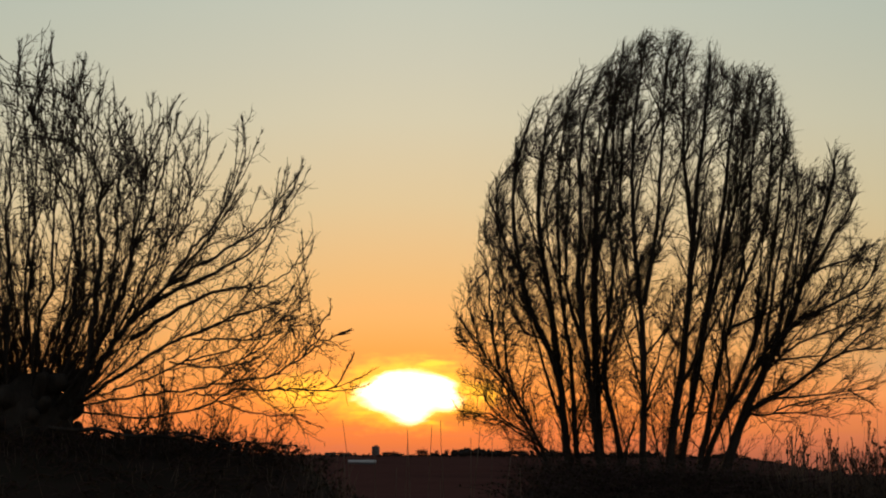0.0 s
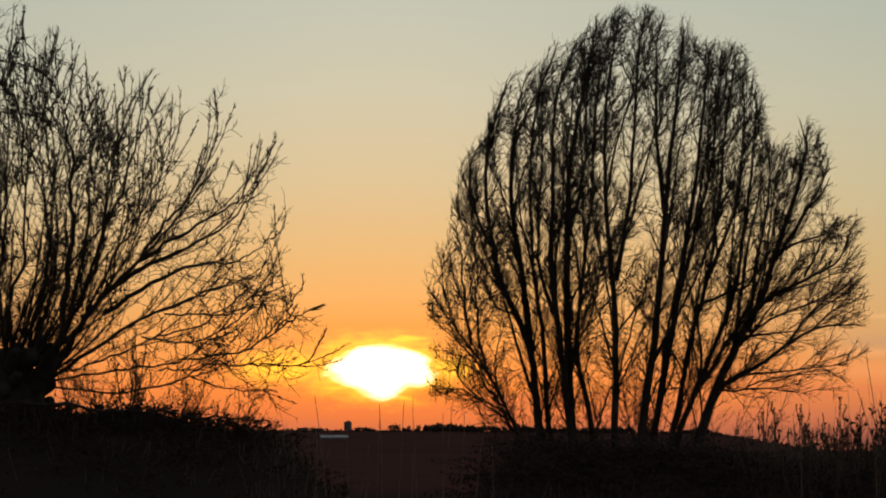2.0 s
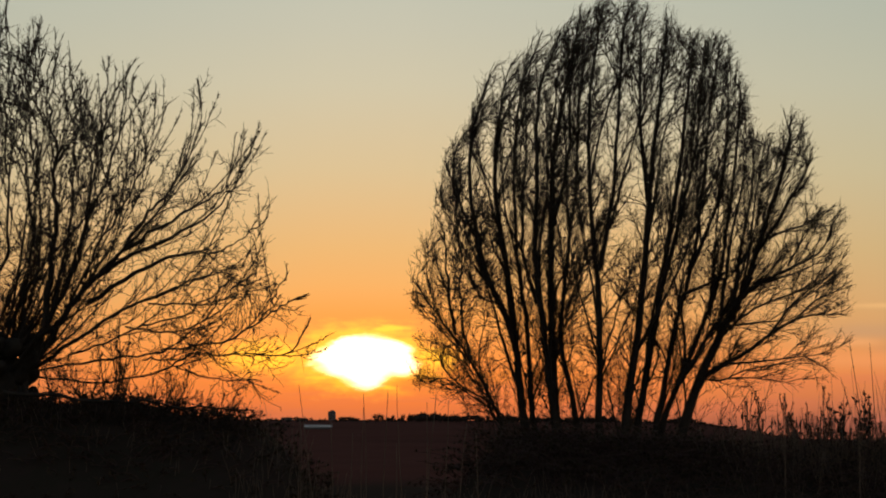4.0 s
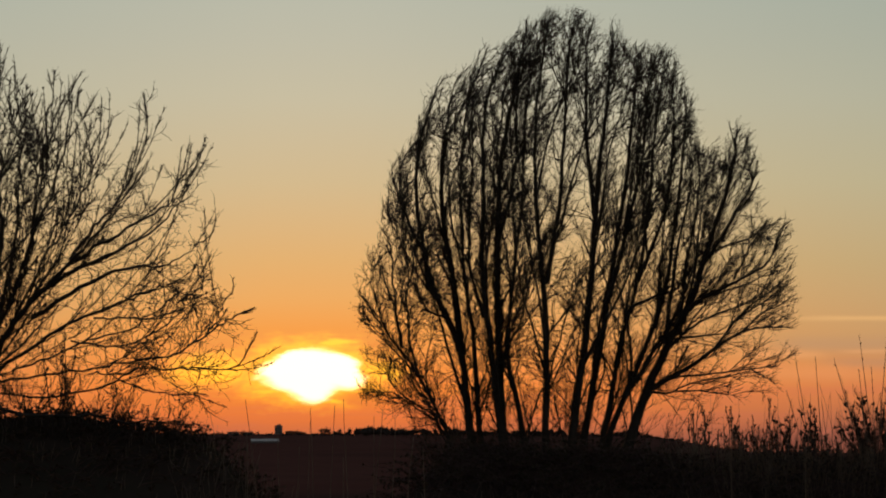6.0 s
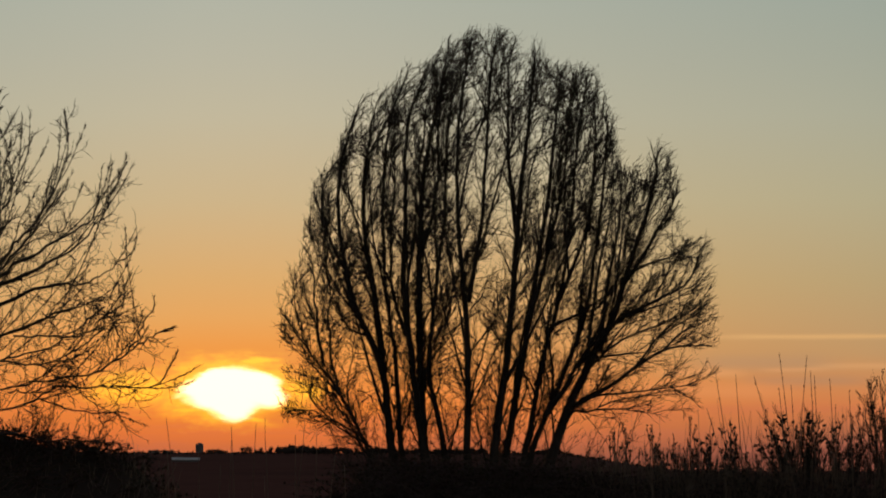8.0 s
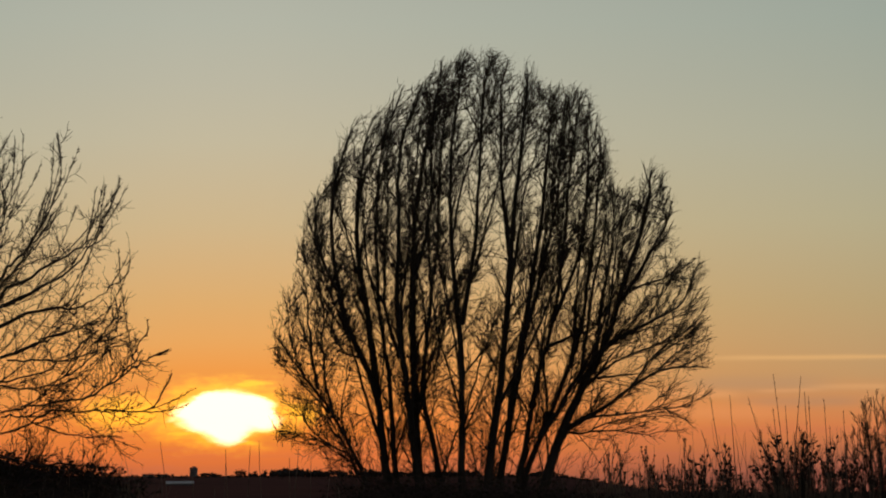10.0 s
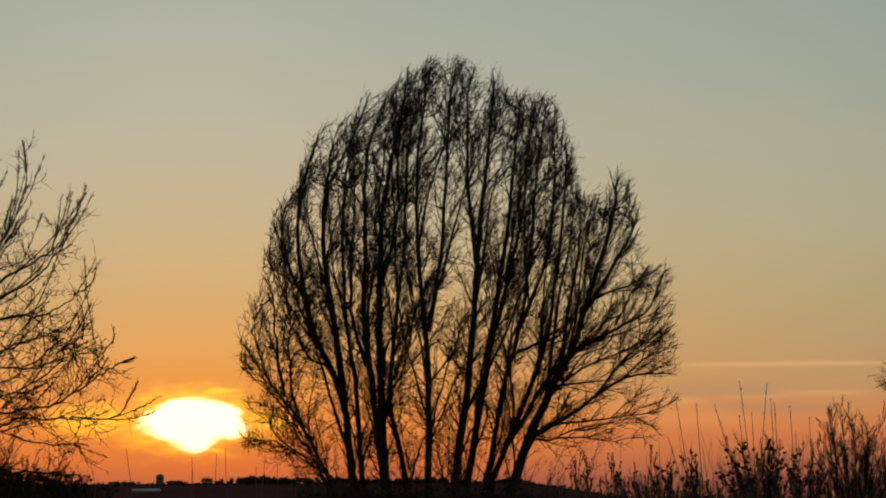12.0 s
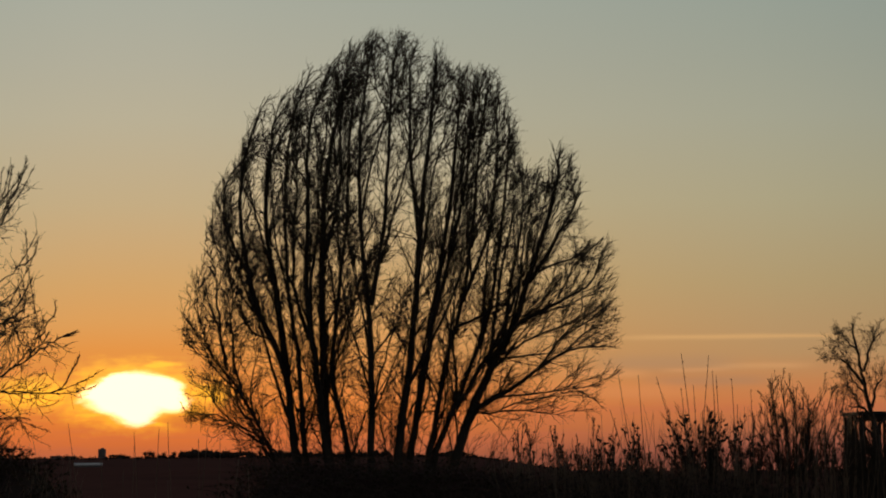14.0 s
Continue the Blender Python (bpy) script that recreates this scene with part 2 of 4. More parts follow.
def along(pts, s):
    f = s * (len(pts) - 1)
    i = min(int(f), len(pts) - 2)
    return pts[i].lerp(pts[i + 1], f - i), (pts[i + 1] - pts[i]).normalized()


UP = Vector((0, 0, 1))


def sway(rng, amount):
    return Vector((rng.gauss(0, amount), rng.gauss(0, amount), rng.gauss(0, amount)))


def shoot(rng, start, d, length, segs, lift, crook, drift=Vector((0, 0, 0))):
    """A growing line that bends towards the light."""
    pts, p = [start.copy()], start.copy()
    for i in range(segs):
        d = (d + UP * lift / segs + drift / segs + sway(rng, crook)).normalized()
        p = p + d * (length / segs)
        pts.append(p.copy())
    return pts


def off_axis(rng, d, angle):
    a = d.cross(Vector((rng.uniform(-1, 1), rng.uniform(-1, 1), rng.uniform(-1, 1)))).normalized()
    return (d * math.cos(angle) + a * math.sin(angle)).normalized()


# ---- ground: near banks, falling field, far rise to the skyline ----
def step(a, b, x):
    t = max(0.0, min(1.0, (x - a) / (b - a)))
    return t * t * (3 - 2 * t)


def ground_height(x, y):
    r = math.hypot(x, y)
    z = -9.0 * step(70, 420, r) + 12.5 * step(700, 2400, r)
    z += 0.06 * noise.noise((x * 0.35, y * 0.35, 0)) + 0.15 * noise.noise((x * 0.08, y * 0.08, 4)) * step(3, 20, r)
    z -= 30.0 * step(0.5, 3.8, math.degrees(math.atan2(x, max(y, 0.01)))) * step(130, 4200, r)
    z += 2.2 * noise.noise((x * 0.0035, y * 0.0035, 7)) * step(500, 2200, r)
    if y > 0:
        lump = 0.14 * noise.noise((x * 0.9, y * 0.9, 2))
        # bank beneath the pollard
        left = step(-4.0, -5.6, x) * (1.66 + 0.12 * (-5.5 - x) + 0.7 * lump)
        z += left * math.exp(-((y - 34.0) / 2.6) ** 2)
        # low bank in front of and beyond the coppiced willow
        right = step(-0.2, 2.0, x) * (1.07 - 0.03 * (x - 1) - 0.36 * step(4.6, 7.4, x) + lump)
        right += (1.2 + lump) * step(-3.9, -2.6, x) * step(2.0, -0.2, x)
        z += right * math.exp(-((y - 40.5) / 2.6) ** 2)
    return z


def build_ground():
    turns = [-180 + 4 * i for i in range(41)] + [-17 + 0.25 * i for i in range(137)] + [20 + 4 * i for i in range(40)]
    rings = [0.0] + [1.2 * 1.032 ** i for i in range(262)]
    verts = [(0, 0, ground_height(0, 0))]
    for r in rings[1:]:
        for a in turns:
            x, y = r * math.sin(radians(a)), r * math.cos(radians(a))
            verts.append((x, y, ground_height(x, y)))
    m = len(turns)
    faces = [(0, 1 + (j + 1) % m, 1 + j) for j in range(m)]
    for i in range(len(rings) - 2):
        for j in range(m):
            a, b = 1 + i * m + j, 1 + i * m + (j + 1) % m
            faces.append((a, b, b + m, a + m))
    g = mesh_object("ground", verts, faces, SOIL, None, "rough brown winter pasture falling away to a far rise", True)
    return tagged(g, category="ground", kind="structure")


build_ground()


# ---- coppiced willow ----
def grow_twigs(rng, t, pts, r, length, counts, spread=(0.3, 0.6), lift=0.5, drift=Vector((0, 0, 0)), first=0.2, thin=0.0042, bend=0.05):
    """Side shoots along a line, and their own side shoots, one level for each count."""
    count, depth = counts[0], len(counts)
    for i in range(count):
        s = first + (1 - first) * ((i + rng.random()) / count)
        p, d = along(pts, min(s, 0.995))
        size = length * (1.08 - 0.6 * s) * rng.uniform(0.55, 1.3)
        d0 = off_axis(rng, d, rng.uniform(*spread))
        segs = 5 if depth > 2 else 3 if depth > 1 else 2 if size > 0.4 else 1
        line = shoot(rng, p, d0, size, segs, lift, bend, drift)
        r0 = max(thin * (0.9 + 0.35 * depth), r * 0.45 * (1 - 0.5 * s))
        t.tube(line, [r0 + (thin * 0.6 - r0) * (k / segs) for k in range(segs + 1)], 3)
        if depth > 1:
            grow_twigs(rng, t, line, r0, size * 0.5, counts[1:], (spread[0] * 1.1, spread[1] * 1.2), lift, drift, 0.12, thin, bend * 1.3)


def bough_line(rng, p, tangent, target, rise, crook):
    """A line that leaves p along the tangent and bends over to the target."""
    gap = (target - p).length
    c1 = p + tangent * gap * 0.42
    c2 = target - rise * gap * 0.33
    out = []
    ox, oy = rng.uniform(0, 50), rng.uniform(0, 50)
    for i in range(10):
        w = i / 9
        q = p * (1 - w) ** 3 + c1 * (3 * w * (1 - w) ** 2) + c2 * (3 * w * w * (1 - w)) + target * w ** 3
        out.append(q + Vector((noise.noise((ox, w * 5, 0)), noise.noise((oy, w * 5, 3)), 0)) * (crook * min(1, 4 * w)))
    return out


def kinked(rng, line, amount):
    """The same line with a small kink at every joint."""
    return [p + Vector((rng.gauss(0, amount), rng.gauss(0, amount), rng.gauss(0, amount) * 0.6)) * (1 if i else 0) for i, p in enumerate(line)]


def between(table, x):
    """The height that a rising and falling row of (x, z) gives at x."""
    for (x0, z0), (x1, z1) in zip(table, table[1:]):
        if x <= x1:
            return z0 + (z1 - z0) * max(0.0, (x - x0) / (x1 - x0))
    return table[-1][1]


def build_willow():
    cx, cy = -1.0, 45.0
    rng = random.Random(11)
    tree = new("willow_tree")
    tree.location = (cx, cy, 0)
    tagged(tree, "tall bare coppiced willow with many dark stems in silhouette", "tree")
    # outline of the crown: sideways and top
    crown_top = [(-3.49, 4.74), (-3.34, 5.05), (-3.12, 5.34), (-3.06, 5.93), (-2.89, 6.61), (-2.66, 7.03), (-2.41, 7.29), (-2.31, 7.91), (-2.18, 8.17), (-1.93, 8.4), (-1.62, 8.36), (-1.39, 8.61), (-1.1, 8.98), (-0.76, 8.94), (-0.56, 9.14), (-0.33, 9.5), (-0.16, 9.35), (0.1, 9.64), (0.34, 9.49), (0.57, 9.62), (0.86, 9.49), (1.01, 9.28), (1.25, 9.36), (1.46, 9.09), (1.54, 8.88), (1.7, 8.98), (1.95, 8.96), (2.22, 8.85), (2.42, 8.71), (2.57, 8.33), (2.74, 7.88), (2.82, 7.2), (3.02, 6.8), (3.17, 7.14), (3.34, 7.42), (3.51, 7.55), (3.82, 7.31), (3.97, 6.46), (4.09, 5.67), (4.47, 5.7), (4.57, 4.88), (4.63, 3.42)]
    wind = Vector((0.34, 0, 0.0))

    def spread(x, y, z):
        """A point of the flat fan, set back or forward by y: the fan widens and rises with distance."""
        k = 1 + y / cy
        return Vector(((x + cx) * k - cx, y, 1.7 + (z - 1.7) * k))

    def fits(p):
        k = 1 + p.y / cy
        x = (p.x + cx) / k - cx
        return crown_top[0][0] < x < crown_top[-1][0] and 1.7 + (p.z - 1.7) / k < between(crown_top, x) + 0.05

    wood_lines = []

    def plume(t, line, size, many=12):
        """A spray of fine shoots that sweep up along a bough, close to it."""
        length = sum((b - a).length for a, b in zip(line, line[1:]))
        for i in range(max(3, int(length * many))):
            s = 0.12 + 0.88 * rng.random()
            p, d = along(line, min(s, 0.99))
            d0 = off_axis(rng, d, rng.uniform(0.25, 0.95))
            long = size * rng.uniform(0.45, 1.2) * (1.2 - 0.6 * s)
            twig = shoot(rng, p, d0, long, 4, 0.4, 0.2, wind)
            if not fits(twig[-1]):
                continue
            t.tube(twig, [0.0062, 0.0055, 0.0048, 0.0038, 0.0024], 3)
            for j in range(int(long * 12)):
                p1, d1 = along(twig, 0.1 + 0.89 * rng.random())
                e = shoot(rng, p1, off_axis(rng, d1, rng.uniform(0.3, 1.1)), rng.uniform(0.08, 0.24), 2, 0.3, 0.25, wind)
                t.tube(e, [0.0038, 0.0032, 0.0018], 3)

    def tangle(t, pts, start, end, many):
        """Crooked thin side shoots with curling twigs on the lower part of a stem."""
        for i in range(many):
            p, d = along(pts, start + (end - start) * rng.random())
            line = shoot(rng, p, off_axis(rng, d, rng.uniform(0.4, 1.2)), rng.uniform(0.35, 1.0), 6, 0.5, 0.24)
            if not fits(line[-1]):
                continue
            t.tube(line, [0.0095 - 0.0011 * k for k in range(7)], 3)
            for j in range(6):
                p1, d1 = along(line, 0.15 + 0.84 * rng.random())
                e = shoot(rng, p1, off_axis(rng, d1, rng.uniform(0.4, 1.3)), rng.uniform(0.12, 0.36), 3, 0.3, 0.3)
                t.tube(e, [0.0045, 0.0038, 0.003, 0.0018], 3)

    def clothe(t, pts, girth, start, rate):
        """Boughs with plumes along a stem, kept within the outline of the crown."""
        length = sum((b - a).length for a, b in zip(pts, pts[1:]))
        many = int(length * (1 - start) * rate)
        for i in range(many):
            s = start + (1 - start) * (i + rng.random()) / many
            p, d = along(pts, min(s, 0.985))
            size = rng.uniform(0.5, 1.25) * (1.2 - 0.55 * s)
            line = shoot(rng, p, off_axis(rng, d, rng.uniform(0.2, 0.7)), size, 6, 0.5 if p.z > 4 else 0.15, 0.12, wind * 0.7)
            while len(line) > 3 and not fits(line[-1]):
                line.pop()
            if len(line) < 4:
                continue
            r0 = max(0.009, girth * (1 - 0.85 * s) * rng.uniform(0.2, 0.4))
            t.tube(line, [r0 + (0.0045 - r0) * k / (len(line) - 1) for k in range(len(line))], 4)
            plume(t, line, 0.44)
        plume(t, pts[-max(4, len(pts) // 4):], 0.36, 20)

    def tapered(name, pts, girth, sides):
        m = len(pts) - 1
        wood = Tubes()
        wood.tube(pts, [girth * (0.95 - 0.84 * (i / m) ** 0.75) + 0.004 for i in range(m + 1)], sides)
        return wood.done(name, BARK, tree)

    def grow(name, girth, *points, leaders=None):
        """A stem or limb through the points (sideways, height), the lesser limbs that follow it, and their boughs."""
        stem = name == "stem"
        deep = rng.uniform(-1, 1) * (2.3 - 0.35 * abs(points[-1][0]))
        first = (Vector((points[0][0] * 0.75, deep * 0.2, 0.3)),) if stem else ()
        low, top = points[0][1], 9.4
        pts = spline([*first, *(spread(x, deep * (0.3 + 0.7 * (z - low) / (top - low)) + rng.gauss(0, 0.05), z) for x, z in points)], 4)
        for i, p in enumerate(pts[1:]):
            p += Vector((noise.noise((girth * 91, i * 0.9, points[0][0])), noise.noise((girth * 91, i * 0.5, 5)), 0)) * 0.035
        ob = tapered(name, pts, girth, 8)
        wood_lines.append((ob, pts))
        length = sum((b - a).length for a, b in zip(pts, pts[1:]))
        t = Tubes()
        clothe(t, pts, girth, 0.36 if stem else 0.1, (4.6 if points[-1][0] > 0 else 4.0) if points[-1][1] > 6 else 4.4)
        tangle(t, pts, 0.1 if stem else 0.0, 0.5, int(length * (3.7 if stem else 4.3)))
        tagged(t.done("spray", TWIG, ob, "dense fine bare twigs"), kind="stuff")
        # lesser limbs that leave low down and run up beside it
        for k in range(leaders if leaders is not None else 3 if stem else int(length * 0.6)):
            s = rng.uniform(0.2 if stem else 0.08, 0.62)
            p, d = along(pts, s)
            line = shoot(rng, p, off_axis(rng, d, rng.uniform(0.18, 0.42)), min(3.6, length * (1 - s) * rng.uniform(0.55, 0.9)), 12, 0.3 if p.z > 3 else 0.1, 0.07, wind * 0.3)
            while len(line) > 5 and not fits(line[-1]):
                line.pop()
            g = max(0.016, girth * (1 - 0.9 * s) * rng.uniform(0.35, 0.6))
            side = tapered("limb", line, g, 6)
            t = Tubes()
            clothe(t, line, g, 0.4, 3.6)
            tangle(t, line, 0.05, 0.6, 5)
            tagged(t.done("spray", TWIG, side, "dense fine bare twigs"), kind="stuff")
        # thin crooked limbs between the stems
        for k in range(3 if stem else 0):
            p, d = along(pts, rng.uniform(0.1, 0.32))
            line = shoot(rng, p, off_axis(rng, d, rng.uniform(0.2, 0.55)), rng.uniform(1.3, 2.8), 11, 0.25, 0.13)
            if not fits(line[-1]):
                continue
            side = tapered("limb", line, rng.uniform(0.012, 0.024), 5)
            t = Tubes()
            tangle(t, line, 0.1, 0.98, 14)
            tagged(t.done("spray", TWIG, side, "crooked fine bare twigs"), kind="stuff")

    grow("stem", 0.052, (-1.85, 1.85), (-2.37, 2.85), (-2.89, 3.56), (-3.39, 4.26))
    grow("stem", 0.105, (-1.39, 1.85), (-1.57, 3.26), (-2.06, 4.41), (-2.37, 5.77), (-2.33, 7.13), (-2.01, 8.17))
    grow("stem", 0.07, (-1.22, 1.84), (-1.31, 3.36), (-1.49, 4.72), (-1.57, 6.29), (-1.46, 7.75), (-1.12, 8.79), leaders=1)
    grow("stem", 0.105, (-0.82, 1.84), (-0.99, 3.15), (-1.17, 4.72), (-1.15, 6.29), (-1.1, 7.85), (-0.73, 8.79), leaders=2)
    grow("stem", 0.125, (-0.78, 1.84), (-0.86, 3.36), (-0.89, 5.24), (-0.81, 6.81), (-0.52, 8.37), (-0.35, 9.21), leaders=2)
    grow("stem", 0.07, (-0.43, 1.84), (-0.7, 3.25), (-0.58, 4.71), (-0.42, 6.38), (-0.35, 7.85), (-0.06, 9.26), leaders=2)
    grow("stem", 0.09, (-0.0, 1.84), (-0.0, 3.66), (-0.11, 5.13), (-0.19, 6.49), (-0.16, 7.85), (0.07, 9.41))
    grow("stem", 0.11, (0.5, 1.83), (0.72, 3.45), (0.88, 5.12), (0.97, 6.48), (1.14, 7.94), (1.25, 9.14))
    grow("stem", 0.095, (0.73, 1.83), (0.99, 3.34), (1.25, 5.01), (1.51, 6.58), (1.66, 8.15), (1.74, 8.72))
    grow("stem", 0.07, (1.07, 1.83), (1.32, 3.13), (1.66, 4.49), (1.9, 5.95), (2.03, 7.52), (2.22, 8.66))
    grow("stem", 0.075, (1.2, 1.83), (1.66, 2.92), (2.13, 4.17), (2.39, 5.63), (2.55, 7.2), (2.6, 7.83))
    grow("stem", 0.125, (1.59, 1.82), (2.11, 3.13), (2.6, 4.06), (3.07, 5.42), (3.44, 6.67), (3.51, 7.3))
    grow("limb", 0.036, (-2.64, 3.32), (-2.74, 3.89), (-2.82, 4.52), (-2.84, 4.99), (-2.95, 5.2))
    grow("limb", 0.085, (-1.57, 3.26), (-1.72, 4.62), (-1.93, 6.19), (-1.83, 7.54), (-1.72, 8.01))
    grow("limb", 0.055, (0.01, 4.5), (0.24, 5.86), (0.34, 7.21), (0.44, 8.78), (0.55, 9.46))
    grow("limb", 0.05, (0.9, 5.75), (0.76, 7.21), (0.76, 8.67), (0.83, 9.25))
    grow("limb", 0.05, (1.14, 4.18), (1.56, 5.74), (1.82, 7.2), (1.95, 8.77))
    grow("limb", 0.05, (2.42, 3.59), (2.58, 4.9), (2.81, 6.15), (2.82, 6.83))
    grow("limb", 0.048, (2.84, 4.79), (3.17, 5.26), (3.49, 5.83), (3.72, 6.2), (3.85, 6.51))
    grow("limb", 0.06, (1.9, 2.58), (2.55, 2.93), (3.59, 3.62), (4.43, 3.71))
    grow("limb", 0.048, (2.6, 4.06), (3.02, 4.32), (3.59, 4.6), (4.06, 4.89), (4.34, 5.51))
    grow("limb", 0.028, (2.34, 3.49), (2.97, 3.56), (3.44, 3.6))
    grow("limb", 0.022, (1.87, 2.53), (2.24, 2.5), (2.65, 2.68), (3.38, 2.82), (3.72, 2.91))
    grow("limb", 0.032, (1.56, 4.07), (2.03, 4.28), (2.42, 4.43), (2.76, 4.95), (3.02, 5.21))
    grow("limb", 0.022, (-1.77, 1.85), (-2.24, 2.13), (-2.66, 2.41), (-2.87, 2.52), (-3.13, 2.41))
    grow("limb", 0.022, (-1.93, 2.06), (-2.35, 2.27), (-2.66, 2.48), (-2.85, 2.69), (-3.01, 2.96))
    grow("limb", 0.022, (-0.0, 3.54), (0.28, 3.87), (0.51, 4.24), (0.61, 4.7))
    grow("limb", 0.026, (-0.68, 3.46), (-0.52, 3.67), (-0.35, 4.29), (-0.26, 4.92), (-0.31, 5.44))
    grow("limb", 0.045, (-1.14, 3.88), (-1.41, 4.93), (-1.36, 6.5), (-1.36, 8.06))
    grow("limb", 0.04, (-2.19, 5.04), (-2.45, 5.46), (-2.64, 5.98), (-2.71, 6.51), (-2.64, 6.82))
    grow("limb", 0.045, (-0.89, 5.24), (-0.58, 6.49), (-0.52, 8.06), (-0.45, 8.89))
    grow("limb", 0.03, (2.22, 3.28), (2.6, 3.65), (3.07, 3.93), (3.59, 4.1), (4.01, 4.26))
    grow("limb", 0.03, (2.91, 5.0), (3.33, 5.21), (3.78, 5.36), (4.07, 5.64))
    grow("limb", 0.05, (1.4, 2.4), (2.03, 3.34), (2.6, 4.48), (2.97, 5.68))
    grow("limb", 0.025, (3.07, 3.28), (3.44, 3.8), (3.8, 4.14), (4.22, 4.45), (4.47, 4.78))
    grow("limb", 0.018, (3.59, 3.62), (3.9, 3.93), (4.22, 4.09), (4.49, 4.26))
    grow("limb", 0.022, (3.44, 4.58), (3.7, 5.08), (3.96, 5.52))
    grow("limb", 0.03, (-2.37, 2.85), (-2.5, 3.47), (-2.56, 4.1), (-2.54, 4.73), (-2.61, 5.25))
    grow("limb", 0.02, (-2.89, 3.56), (-3.08, 4.0), (-3.18, 4.52), (-3.16, 4.99))
    grow("limb", 0.025, (-1.81, 3.89), (-2.12, 3.99), (-2.35, 4.36), (-2.4, 4.88))
    grow("limb", 0.04, (1.66, 4.49), (2.22, 5.95), (2.36, 7.51), (2.34, 8.35))
    # boughs that round the crown out to its edge, then those that fill its thick windward half
    edge = [(Tubes(), ob, pts) for ob, pts in wood_lines]
    for k in range(195):
        outer = k < 105
        x = rng.uniform(-3.2, 4.3) if outer else rng.uniform(-2.7, 0.1)
        target = spread(x, rng.uniform(-1.5, 1.5), between(crown_top, x) - (rng.triangular(0.15, 2.4, 0.3) if outer else rng.uniform(0.5, 3.8)))
        best = min(((abs((target - p).length - 0.9) + (0.6 if (target - p).z < 0.3 else 0.0) + 0.5 * (target - p).angle(d), i, p, d)
                    for i, (_, _, pts) in enumerate(edge) for p, d in (along(pts, s) for s in (0.4, 0.55, 0.7, 0.8, 0.9))), key=lambda c: c[:2])
        if (target - best[2]).length < 2.2:
            line = bough_line(rng, best[2], best[3], target, Vector((0.25, 0, 1)).normalized(), 0.12)
            edge[best[1]][0].tube(line, [0.011 - 0.0007 * j for j in range(10)], 4)
            plume(edge[best[1]][0], line[3:], 0.36, 15)
    for t, ob, _ in edge:
        if t.verts:
            tagged(t.done("spray", TWIG, ob, "dense fine bare twigs"), kind="stuff")
    # low stool from which the stems rise
    bole = Tubes()
    bole.tube([Vector((0, 0, z)) for z in (-0.3, 0.1, 0.45, 0.75)], [1.25, 1.15, 1.0, 0.7], 14)
    for i, q in enumerate(bole.verts):
        q += Vector((noise.noise((i * 0.7, 0, 1)), noise.noise((i * 0.7, 4, 1)), noise.noise((i * 0.7, 8, 1)))) * 0.15
        q.y *= 0.7
    bole.done("stool", BARK, tree, "broad gnarled stool at the foot")
    # young shoots round the foot
    low = Tubes()
    for i in range(55):
        a = rng.uniform(-2.4, 2.7)
        line = shoot(rng, Vector((a * 0.85, rng.uniform(-0.8, 0.8), 0.4)), Vector((a * 0.3, rng.uniform(-0.4, 0.4), 1)).normalized(), rng.uniform(1.2, 2.9), 6, 0.25, 0.09)
        low.tube(line, [0.012 - 0.0012 * k for k in range(7)], 3)
        grow_twigs(rng, low, line, 0.007, 0.6, (9, 5), (0.4, 0.9), 0.2, first=0.25, thin=0.003, bend=0.12)
    tagged(low.done("undershoot", TWIG, tree, "tangle of thin young shoots"), kind="stuff")


build_willow()


